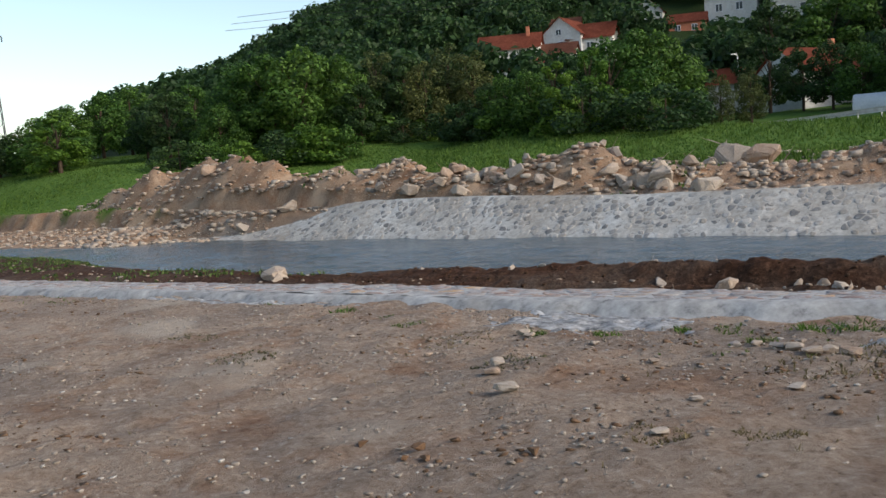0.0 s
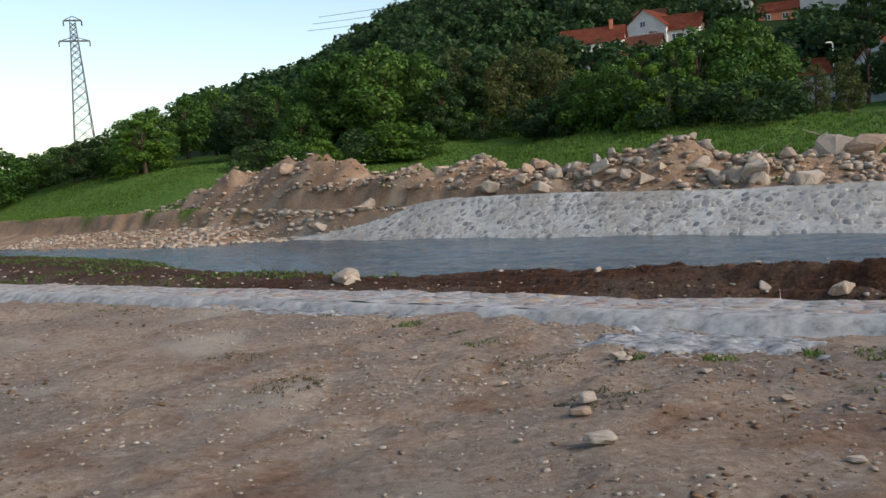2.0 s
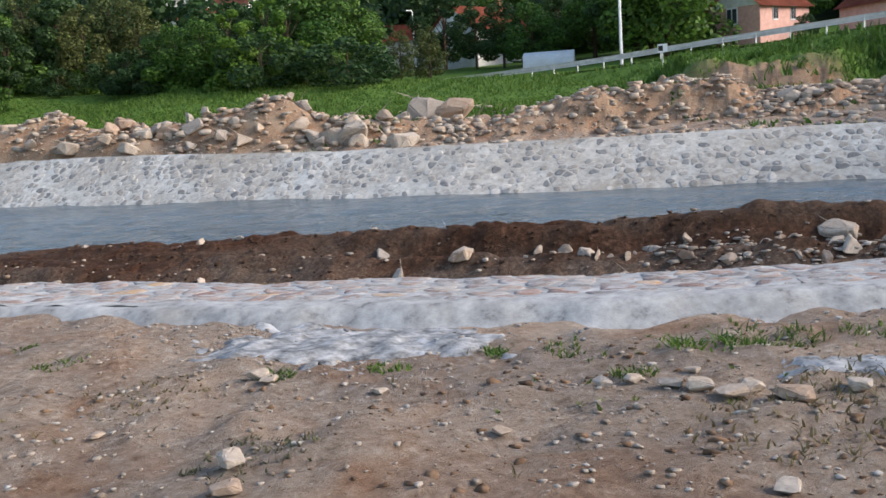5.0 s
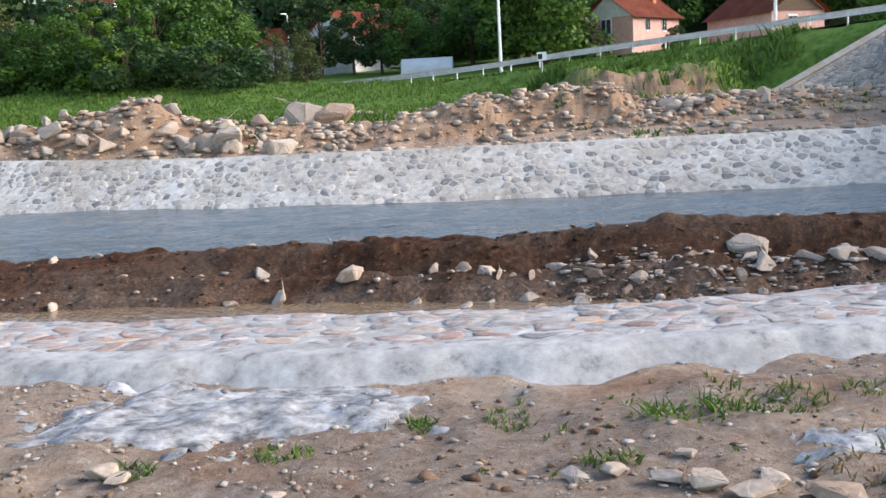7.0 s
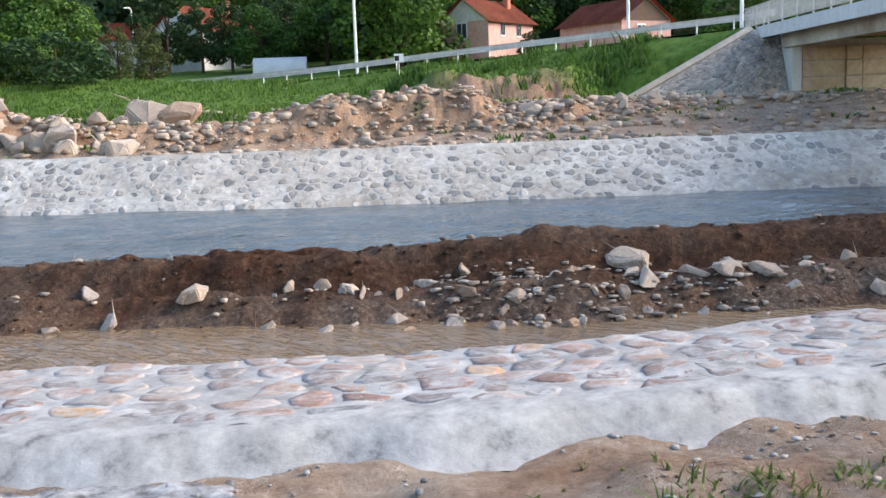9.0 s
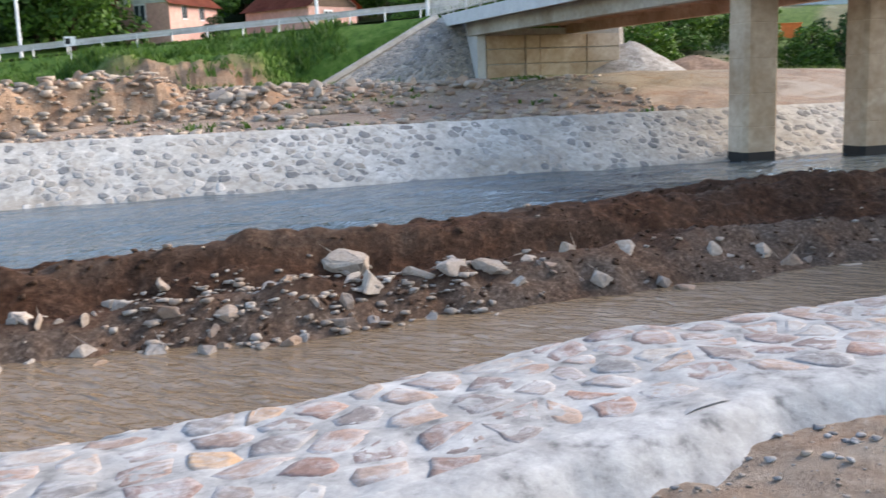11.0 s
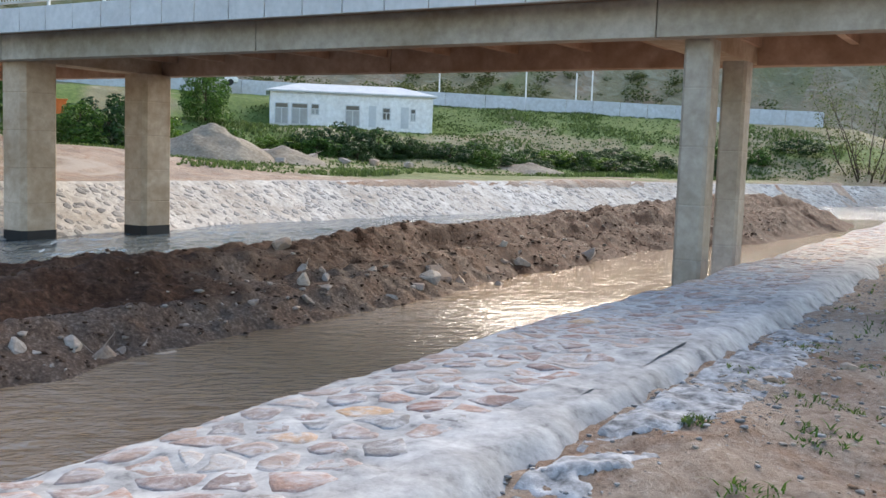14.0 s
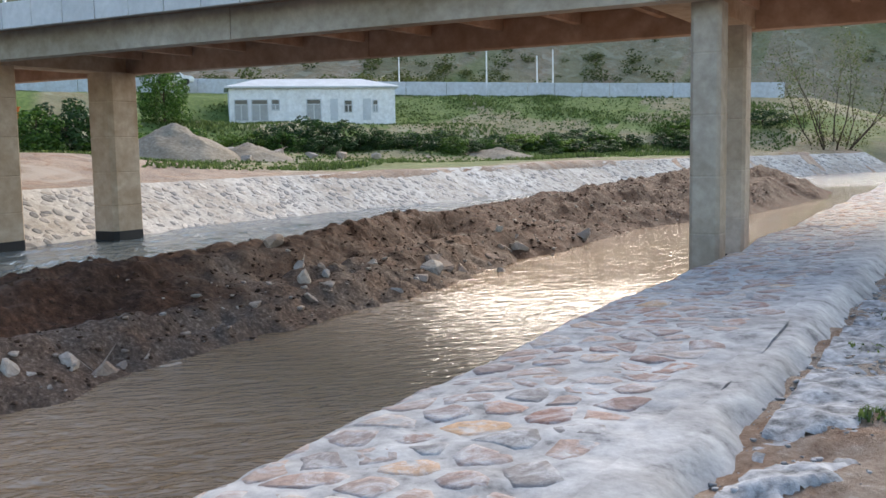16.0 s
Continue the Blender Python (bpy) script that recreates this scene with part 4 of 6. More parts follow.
def street_lamp(s, n, z, h, arm=True):
    ob = empty("street_lamp", Matrix.Translation(rv(s, n, z)), "tall slender pale grey street lamp by the road", "street lamp", "street lamps")
    bm = bmesh.new()
    tube(bm, (0, 0, -0.4), (0, 0, h * 0.5), 0.10, 0.085, 10)
    tube(bm, (0, 0, h * 0.5), (0, 0, h), 0.085, 0.055, 10)
    part("pole", bm, M_WHITE, ob)
    bm = bmesh.new()
    tube(bm, (0, 0, h), (-0.55, -0.45, h + 0.12), 0.04, 0.035, 6)
    part("arm", bm, M_WHITE, ob)
    part("lantern", boxes((-1.0, -0.35, -0.62, -0.34, h + 0.05, h + 0.17), bevel=0.03), M_STEEL, ob)
    return ob


street_lamp(-26.4, 98.3, 3.4, 8.7)
street_lamp(-0.2, 58.8, 3.2, 9.0)
street_lamp(15.6, 52.0, 4.4, 9.0)
street_lamp(20.3, 46.6, 4.8, 9.0)

sign = empty("road_sign", Matrix.Translation(rv(2.7, 53.6, 3.2)), "black and white bend marker sign on a short post", "sign")
bm = bmesh.new()
tube(bm, (0, 0, -0.3), (0, 0, 1.2), 0.03, 0.03, 6)
part("post", bm, M_STEEL, sign)
face = part("panel", boxes((-0.28, 0.28, -0.02, 0.02, 0.72, 1.2)), M_WHITE, sign)
face.rotation_euler = (0, 0, radians(-38))
ch = part("chevron", boxes((-0.24, 0.02, -0.03, -0.021, 0.80, 1.1)), M_TAR, sign, "black chevron block")
ch.rotation_euler = (0, 0, radians(-38))

# ---- trees ----


def leaf_cloud(centers, radii, count, size, seed, squash=0.8):
    """Small two-sided leaf clumps on the skins of many overlapping lobes."""
    rnd = np.random.RandomState(seed)
    w = np.array(radii) ** 2
    pick = rnd.choice(len(centers), count, p=w / w.sum())
    d = rnd.normal(size=(count, 3))
    d /= np.linalg.norm(d, axis=1)[:, None]
    r = np.array(radii)[pick] * (0.62 + 0.42 * rnd.rand(count) ** 0.6)
    pos = np.array(centers)[pick] + d * r[:, None] * (1, 1, squash)
    nrm = d + rnd.normal(size=(count, 3)) * 0.55 + (0, 0, 0.35)
    nrm /= np.linalg.norm(nrm, axis=1)[:, None]
    t = np.cross(nrm, rnd.normal(size=(count, 3)))
    t /= np.linalg.norm(t, axis=1)[:, None]
    b = np.cross(nrm, t)
    sz = size * rnd.uniform(0.6, 1.4, count)[:, None]
    bend = nrm * sz * 0.25
    v = np.stack([pos - t * sz - bend, pos - b * sz * 0.62, pos + t * sz - bend, pos + b * sz * 0.62], 1)
    return v.reshape(-1, 3), np.arange(count * 4).reshape(-1, 4)


def tree_kind(name, h, spread, seed, leaf, count=2600, size=0.15, lobes=16, trunk=0.28, low=0.22, squash=0.8):
    """Trunk and crown meshes for one kind of tree of height h."""
    rnd = random.Random(seed)
    bm = bmesh.new()
    tube(bm, (0, 0, -0.5), (0.05, 0.03, h * 0.35), 0.024 * h, 0.016 * h, 8)
    tube(bm, (0.05, 0.03, h * 0.35), (0.1, -0.05, h * 0.75), 0.016 * h, 0.006 * h, 6)
    centers, radii = [], []
    for i in range(lobes):
        a, k = i * 2.4 + rnd.uniform(-0.5, 0.5), (i + 0.5) / lobes
        z = h * (low + (0.93 - low) * k)
        reach = spread * math.sqrt(max(0.06, 1 - (2 * k - 0.75) ** 2 * 0.72)) * rnd.uniform(0.45, 0.85)
        c = (reach * math.cos(a), reach * math.sin(a), z)
        centers.append(c)
        radii.append(spread * rnd.uniform(0.26, 0.44) * (1.1 - 0.45 * k))
        tube(bm, (0.05, 0.02, z * 0.62), (c[0] * 0.9, c[1] * 0.9, z), 0.006 * h, 0.0025 * h, 5)
    me_t = bpy.data.meshes.new(name + "_trunk")
    bm.to_mesh(me_t)
    bm.free()
    me_t.materials.append(M_BARK)
    v, q = leaf_cloud(centers, radii, count, size, seed, squash)
    v[:, 2] = np.maximum(v[:, 2], 0.1)
    return me_t, fast_mesh(name + "_crown", v, q, leaf)


TREES = [tree_kind("tree", 10, 4.2, 11, M_LEAF, 5200, 0.20), tree_kind("tree", 10, 3.6, 12, M_LEAF_DARK, 5200, 0.19, 18), tree_kind("tree", 10, 4.8, 13, M_LEAF, 5600, 0.20, 20, low=0.12),
         tree_kind("tree", 10, 3.0, 14, M_LEAF_BRIGHT, 4600, 0.18, 14, low=0.1), tree_kind("tree", 10, 3.4, 15, M_LEAF_OLIVE, 5200, 0.15, 18, low=0.08)]
BUSHES = [tree_kind("bush", 3, 2.0, 21, M_LEAF, 2000, 0.12, 12, low=0.05), tree_kind("bush", 3, 2.2, 22, M_LEAF_DARK, 2000, 0.12, 12, low=0.05), tree_kind("bush", 3, 1.8, 23, M_LEAF_BRIGHT, 2000, 0.11, 12, low=0.05)]


def height_at(s, n):
    return float(ground_height(np.array([[s]], float), np.array([[n]], float))[0, 0])


def plant(kind, s, n, h, group, label, cat="tree", turn=None, wide=1.0, z=None, rnd=random.Random(5)):
    meshes, full = (BUSHES, 3.0) if cat == "bush" else (TREES, 10.0)
    k = h / full
    m = Matrix.Translation(rv(s, n, (height_at(s, n) if z is None else z) - 0.1)) @ Matrix.Rotation(rnd.uniform(0, 6.28) if turn is None else turn, 4, "Z") @ Matrix.Diagonal((k * wide, k * wide, k, 1))
    ob = empty(cat, m, label, cat, group)
    mesh_part("trunk", meshes[kind][0], ob)
    mesh_part("crown", meshes[kind][1], ob)
    return ob


def polar(az, r):
    """River coordinates of a place at a bearing (degrees right of +y) and distance from the start of the walk."""
    p = RIVER.inverted() @ Vector((-0.4 + r * math.sin(radians(az)), -2.6 + r * math.cos(radians(az)), 0))
    return p.x, p.y


rnd = random.Random(8)
# the wood's edge behind the meadow: bearing, distance, height, kind
EDGE = [(-21.4, 112, 7, 0), (-19.8, 110, 7, 1), (-18.3, 106, 7, 2), (-17, 110, 7, 0), (-15.8, 106, 7, 1), (-13.3, 100, 8, 2), (-12.5, 104, 8, 0), (-24.5, 110, 7, 0), (-23.2, 118, 6, 1), (-22, 108, 5, 1), (-20.7, 104, 8, 2), (-19, 120, 7.5, 1), (-17.5, 128, 6.0, 0), (-16.5, 100, 6.5, 1), (-15.2, 112, 5.2, 4), (-14, 105, 6.2, 4), (-12.8, 92, 5.6, 3), (-12.2, 118, 8.5, 0), (-10.5, 112, 9.0, 0), (-9, 120, 10, 2), (-8.2, 100, 7.2, 1), (-7, 96, 7.8, 1),
        (-5.5, 104, 8.2, 0), (-4.2, 88, 6.2, 2), (-3, 92, 9.6, 2), (-1.2, 90, 10.2, 0), (0.6, 90, 10.4, 2), (2.4, 92, 9.8, 0), (3.8, 88, 7.0, 1), (4.8, 94, 10.8, 4), (6.4, 92, 9.8, 1), (7.6, 90, 9.2, 4), (9, 94, 11.4, 4), (10.4, 92, 10.4, 4),
        (11.3, 84, 6.2, 1), (12.2, 80, 6.4, 2), (13.6, 78, 6.6, 2), (15, 76, 7.2, 3), (15.8, 92, 8.8, 1), (17, 82, 8.6, 3), (18.2, 94, 10.2, 2), (19.6, 98, 11.6, 0), (21, 98, 10.8, 2), (22.2, 104, 9.0, 1), (18.8, 76, 4.6, 3), (20.2, 78, 4.2, 2)]
def skyline(az):
    """How high the wood's edge stands against the sky, in degrees above the eye."""
    return float(np.interp(az, [-25, -22, -20.6, -19.3, -17, -14, -11.5, -8.3, -3.4, 1.4, 4, 8], [3.1, 3.0, 3.9, 2.9, 3.5, 4.3, 5.8, 6.5, 8.0, 9.8, 10.6, 13]))


for az, r, h, k in EDGE:
    s, n = polar(az, r)
    h = max(2.2, 0.92 * min(h - 0.9 * (az > -10), 1.5 + r * math.tan(radians(skyline(az))) - height_at(s, n)))
    plant(k, s, n, h, "trees at the wood's edge", "leafy green tree at the edge of the wood", wide=rnd.uniform(0.95, 1.25) * (1.5 if az < -11 else 1), rnd=rnd)
for i in range(26):
    az = -6.5 + i * 1.15
    s, n = polar(az, 86 + rnd.uniform(-6, 8) - 8 * smooth(az, 8, 16))
    plant(rnd.choice((0, 1, 1, 2)), s, n, rnd.uniform(2.2, 3.8), "bushes at the wood's edge", "dense green bush at the edge of the meadow", "bush", wide=rnd.uniform(1.0, 1.5), rnd=rnd)
# round the houses beyond the road
BACK = [(24.2, 84, 4.4, 4), (25.8, 86, 4.6, 4), (26.8, 104, 8, 1), (28.5, 100, 6.2, 1), (30, 98, 6.6, 1), (31.5, 96, 6, 2), (33, 100, 6.5, 1), (35, 98, 7, 0), (36.5, 92, 7.2, 1), (38, 96, 10, 0), (38.8, 90, 10.5, 2), (37.2, 92, 10.5, 0), (45.8, 90, 2.5, 1),
        (27, 118, 12, 1), (30, 122, 12, 0), (33, 124, 13, 1), (36, 120, 13, 0), (39, 124, 13, 2), (42, 118, 13, 1), (45.5, 120, 12, 0), (48, 122, 10, 1), (51, 124, 9, 0), (54, 122, 8, 2)]
for az, r, h, k in BACK:
    s, n = polar(az, r)
    plant(k, s, n, h, "trees behind the road", "dark green tree among the houses", wide=rnd.uniform(0.95, 1.3), rnd=rnd)

# the wooded hill: many small crowns in one mass
vs, qs, off = [], [], 0
rn = np.random.RandomState(33)
protos = []
for k in range(5):
    c = [(rn.normal() * 1.3, rn.normal() * 1.3, 2.2 + rn.rand() * 4.2) for _ in range(9)]
    protos.append(leaf_cloud(c, [rn.uniform(1.1, 1.9) for _ in c], 420, 0.42, 40 + k))
# sight of the hillside houses kept open: s, n, half width
CLEAR = [(-67, 121, 5), (-63, 134, 7), (-71, 144, 3.5), (-64, 166, 4.5), (-54.7, 160, 5), (-48, 167, 5), (-40, 162, 6), (-19.5, 100, 5.5), (-27.5, 103, 4.5), (9, 86, 6), (20.6, 86, 6)]


def in_sight(s, n):
    for hs, hn, hw in CLEAR:
        ds, dn = hs - 8.5, hn + 9
        t = ((s - 8.5) * ds + (n + 9) * dn) / (ds * ds + dn * dn)
        if 0.86 < t < 1.03 and abs((s - 8.5) * dn - (n + 9) * ds) / math.hypot(ds, dn) < hw:
            return True
    return False


places = []
while len(places) < 2000:
    az, r = rn.uniform(-20, 62), math.sqrt(rn.uniform(108 ** 2, 330 ** 2))
    s, n = polar(az, r)
    if n < 62 or az < -9.5 or (40 < az and r < 118) or in_sight(s, n):
        continue
    places.append((s, n))
places = np.array(places)
floor_z = ground_height(places[None, :, 0], places[None, :, 1])[0]
for (s, n), gz in zip(places, floor_z):
    v, q = protos[rn.randint(5)]
    k, t = rn.uniform(0.75, 1.35), rn.uniform(0, 6.28)
    c, d = math.cos(t), math.sin(t)
    vs.append(np.stack([v[:, 0] * c - v[:, 1] * d, v[:, 0] * d + v[:, 1] * c, v[:, 2]], 1) * k + np.array(rv(s, n, gz)))
    qs.append(q + off)
    off += len(v)
tagged(new("hill_woods", fast_mesh("hill_woods", np.concatenate(vs), np.concatenate(qs), M_LEAF_DARK)), "dense dark green woods covering the hillside", "woods", kind="stuff")

# scrub on the bare hillside past the bridge
vs, qs, off = [], [], 0
places = []
while len(places) < 900:
    az, r = rn.uniform(62, 128), math.sqrt(rn.uniform(118 ** 2, 260 ** 2))
    s, n = polar(az, r)
    if s < 70 or road_distance(np.array([s]), np.array([n]), WALL)[0][0] < 6 or fbm(np.array([s * 0.4]), np.array([n]), 9, 3, 311)[0] < -0.05:
        continue
    places.append((s, n))
places = np.array(places)
floor_z = ground_height(places[None, :, 0], places[None, :, 1])[0]
for (s, n), gz in zip(places, floor_z):
    v, q = protos[rn.randint(5)]
    v = v[:480]
    k = rn.uniform(0.12, 0.42)
    vs.append(v * (k * 1.5, k * 1.5, k) + np.array(rv(s, n, gz - 0.3)))
    qs.append(np.arange(len(v)).reshape(-1, 4) + off)
    off += len(v)
tagged(new("hill_scrub", fast_mesh("hill_scrub", np.concatenate(vs), np.concatenate(qs), M_LEAF_OLIVE)), "scattered olive green scrub on the dry hillside", "scrub", kind="stuff")

# ---- houses ----


def house(s, n, z, w, d, h, roof_h, turn, wall, roof, label, windows=(), gable_front=False, eave=0.4, chimney=False, gable=None):
    """A gabled house; w along its ridge, d deep; windows are (face, x, z, width, height) with face f, b, l or r."""
    ob = empty("house", Matrix.Translation(rv(s, n, z)) @ Matrix.Rotation(radians(turn), 4, "Z"), label, "house", "houses on the hillside")
    bm = bmesh.new()
    lo = [bm.verts.new((x, y, -1.2)) for x, y in ((-w / 2, -d / 2), (w / 2, -d / 2), (w / 2, d / 2), (-w / 2, d / 2))]
    hi = [bm.verts.new((v.co.x, v.co.y, h)) for v in lo]
    g0, g1 = bm.verts.new((-w / 2, 0, h + roof_h)), bm.verts.new((w / 2, 0, h + roof_h))
    bm.faces.new(lo[::-1])
    bm.faces.new((lo[0], lo[1], hi[1], hi[0]))
    bm.faces.new((lo[2], lo[3], hi[3], hi[2]))
    bm.faces.new((lo[1], lo[2], hi[2], g1, hi[1]))
    bm.faces.new((lo[3], lo[0], hi[0], g0, hi[3]))
    bm.faces.new((hi[0], hi[1], g1, g0))
    bm.faces.new((hi[2], hi[3], g0, g1))
    part("wall", bm, wall, ob)
    bm = bmesh.new()
    run, e = d / 2, eave
    for sgn in (-1, 1):
        a = bm.verts.new((-w / 2 - e, sgn * (run + e), h - e * roof_h / run + 0.05))
        b = bm.verts.new((w / 2 + e, sgn * (run + e), h - e * roof_h / run + 0.05))
        c = bm.verts.new((w / 2 + e, 0, h + roof_h + 0.05))
        f = bm.verts.new((-w / 2 - e, 0, h + roof_h + 0.05))
        bm.faces.new((a, b, c, f) if sgn < 0 else (b, a, f, c))
    bmesh.ops.solidify(bm, geom=bm.faces[:], thickness=-0.16)
    rf = part("roof", bm, roof, ob)
    if gable:
        bm = bmesh.new()
        prism(bm, [(-d / 2 + 0.1, h - 0.1), (d / 2 - 0.1, h - 0.1), (0, h + roof_h - 0.15)], 0, 0.06)
        bmesh.ops.transform(bm, matrix=Matrix(((0, 0, -1, -w / 2), (1, 0, 0, 0), (0, 1, 0, 0), (0, 0, 0, 1))), verts=bm.verts)
        bmesh.ops.recalc_face_normals(bm, faces=bm.faces[:])
        part("gable", bm, gable[0], ob, gable[1])
    if chimney:
        part("chimney", boxes((w * 0.28, w * 0.28 + 0.5, -0.9, -0.4, h + roof_h * 0.4, h + roof_h + 0.9)), M_BRICKRED, rf)
    for face, x, zz, ww, hh in windows:
        m = {"f": Matrix.Translation((x, -d / 2, zz)), "b": Matrix.Translation((x, d / 2, zz)) @ Matrix.Rotation(math.pi, 4, "Z"),
             "r": Matrix.Translation((w / 2, x, zz)) @ Matrix.Rotation(math.pi / 2, 4, "Z"), "l": Matrix.Translation((-w / 2, x, zz)) @ Matrix.Rotation(-math.pi / 2, 4, "Z")}[face]
        wi = part("window", boxes((-ww / 2, ww / 2, -0.05, -0.01, 0, hh)), M_WHITE, ob, "white window frame")
        wi.matrix_basis = m
        for sx in (-1, 1):
            part("pane", boxes((sx * ww * 0.24 - ww * 0.19, sx * ww * 0.24 + ww * 0.19, -0.075, -0.055, hh * 0.1, hh * 0.9)), M_GLASS, wi, "dark glass")
    return ob


M_GLASS = plain_mat("window_glass", (0.05, 0.06, 0.07), 0.08)
M_PALEGLASS = plain_mat("curtained_glass", (0.30, 0.33, 0.35), 0.15)
LBL = "red-roofed house among the trees"
house(9.2, 86.0, 5.9, 7.5, 5.0, 2.6, 1.9, 12, M_PINK, M_ROOF, "pink plastered house with a red tiled roof and white gable", [("l", 0.2, 1.0, 1.1, 1.5), ("f", -1.5, 1.2, 0.8, 1.2), ("f", 1.2, 1.2, 0.8, 1.2)], chimney=True, gable=(M_PLASTER, "white plastered gable"))
# the solid dark gable panel paints in the shade of an open gable
house(20.6, 86.5, 5.6, 8.5, 5.6, 2.5, 1.9, 78, M_PINK, M_ROOF, "pink house with a red tiled roof and dark brown panel for the shaded open gable", [("l", 0.6, 0.4, 1.0, 1.7)], gable=(M_GABLE_SHADE, "dark brown panel for the shaded open gable"))
house(-19.5, 100.5, 6.6, 9.0, 6.5, 3.0, 2.6, 20, M_PLASTER, M_ROOF, "white house with a steep red tiled roof", [("r", 0, 1.2, 1, 1.2)], chimney=True)
house(-27.5, 103, 6.0, 8.0, 6.0, 3.4, 1.8, -25, M_GREYPL, M_ROOF, "long house with a red tiled roof behind trees", [("f", 0, 1.2, 1, 1.2)])
house(-68, 121, 16.0, 9.0, 7.0, 3.2, 2.4, -20, M_PLASTER, M_ROOF, LBL, [("f", -2, 1, 1.1, 1.3), ("f", 1.5, 1, 1.1, 1.3)], chimney=True)
house(-63, 124, 15.2, 8.0, 6.0, 2.6, 2.0, -25, M_PLASTER, M_ROOF_DARK, "house with an old brown tiled roof", [("f", 1.5, 1, 1.1, 1.3)])
house(-64.5, 134, 18.5, 8.0, 7.0, 3.2, 2.8, 50, M_PLASTER, M_ROOF, "white gabled house with a red roof", [("l", 0, 1, 1.1, 1.3), ("l", 0.2, 3.2, 0.9, 1.0)])
house(-60.5, 134, 18.0, 7.0, 6.0, 3.0, 2.4, -28, M_PLASTER, M_ROOF, LBL, [("f", 0, 1, 1.1, 1.3)])
house(-71, 144, 22.5, 6.0, 5.0, 2.6, 1.4, -20, M_BRICKRED, M_ROOF_DARK, "small brick house with a low brown roof", [("f", 0, 1, 1.0, 1.1)])
house(-64.3, 166.3, 25.0, 5.5, 5.5, 3.6, 2.4, 60, M_GREYPL, M_ROOF, "grey house with a red gable roof", [("l", 1, 1.5, 1.0, 1.2), ("f", 0, 1.5, 1.0, 1.2)])
house(-54.7, 160, 21.0, 6.2, 5.5, 3.9, 1.6, -25, M_BRICKRED, M_ROOF, "unplastered orange brick house with a red roof", [("f", -1.6, 2.2, 1.0, 1.1), ("f", 1.2, 2.2, 1.0, 1.1)])
house(-49, 168, 25.0, 9.0, 7.0, 4.2, 2.2, -35, M_PLASTER, M_ROOF_DARK, "white house with a dark roof and balcony", [("f", -2, 1.5, 1.2, 1.5), ("f", 1.5, 1.5, 1.2, 1.5)])
house(-64, 119, 13.8, 7.0, 5.0, 2.2, 1.4, -28, M_PLASTER, M_ROOF, "low shed with a faded red roof", [])

block = empty("apartment_block", Matrix.Translation(rv(-36.5, 164, 20)) @ Matrix.Rotation(radians(-25), 4, "Z"), "tall pale grey unfinished apartment block above the trees", "building")
part("wall", boxes((-4.6, 4.6, -4.5, 4.5, -3, 11.5), bevel=0.05), M_GREYPL, block)
part("roof", boxes((-4.8, 4.8, -4.7, 4.7, 11.5, 11.8)), M_CONCRETE, block)
for z in (1.2, 4.2, 7.2, 9.6):
    for x in (-3.2, 0.2, 3.4):
        wi = part("window", boxes((x - 0.6, x + 0.6, -4.56, -4.5, z, z + 1.3)), M_WHITE, block, "white window frame")
        part("pane", boxes((x - 0.5, x + 0.5, -4.585, -4.565, z + 0.1, z + 1.2)), M_GLASS, wi, "dark glass")

bm = bmesh.new()
arc = [(1.3 * math.cos(a), 1.35 * math.sin(a)) for a in np.linspace(0, math.pi, 13)]
prism(bm, arc, -2.2, 2.2)
bmesh.ops.rotate(bm, verts=bm.verts, cent=(0, 0, 0), matrix=Matrix.Rotation(math.pi / 2, 3, "X"))
tunnel = empty("polytunnel", Matrix.Translation(rv(-8.5, 80, height_at(-8.5, 80) + 0.1)) @ Matrix.Rotation(radians(52), 4, "Z"), "pale plastic garden polytunnel", "greenhouse")
part("cover", bm, M_CORNICE, tunnel)

# ---- overhead wires on the hill ----
M_WIRE = plain_mat("wire_black", (0.03, 0.03, 0.03), 0.6)


def wire(p, q, sag, r=0.035):
    bm = bmesh.new()
    p, q, last = Vector(p), Vector(q), None
    for k in range(17):
        f = k / 16
        c = p.lerp(q, f) - Vector((0, 0, sag * 4 * f * (1 - f)))
        if last is not None:
            tube(bm, last, c, r, r, 4)
        last = c
    me = bpy.data.meshes.new("cable")
    bm.to_mesh(me)
    bm.free()
    me.materials.append(M_WIRE)
    return tagged(new("cable", me), "thin overhead cable crossing the hillside", "cable", "overhead cables")


# ---- lattice pylon ----
# steel with a darkened base colour, so it reads as a backlit silhouette
M_PYLON = plain_mat("silhouette_steel", (0.13, 0.14, 0.15), 0.7)
pylon = empty("pylon", Matrix.Translation(rv(-97.9, 54.7, height_at(-97.9, 54.7))) @ Matrix.Rotation(radians(20), 4, "Z"), "grey steel lattice power pylon standing behind the trees", "pylon")
PY_H = 22.9 - height_at(-97.9, 54.7)


def py_half(z):
    return 1.05 * (1 - z / PY_H) + 0.28


for sx in (-1, 1):
    for sy in (-1, 1):
        bm = bmesh.new()
        tube(bm, (sx * py_half(0), sy * py_half(0), 0), (sx * py_half(PY_H), sy * py_half(PY_H), PY_H), 0.075, 0.055, 4)
        part("leg", bm, M_PYLON, pylon)
zs = [0.0]
while zs[-1] < PY_H - 0.7:
    zs.append(zs[-1] + py_half(zs[-1]) * 1.5)
bm = bmesh.new()
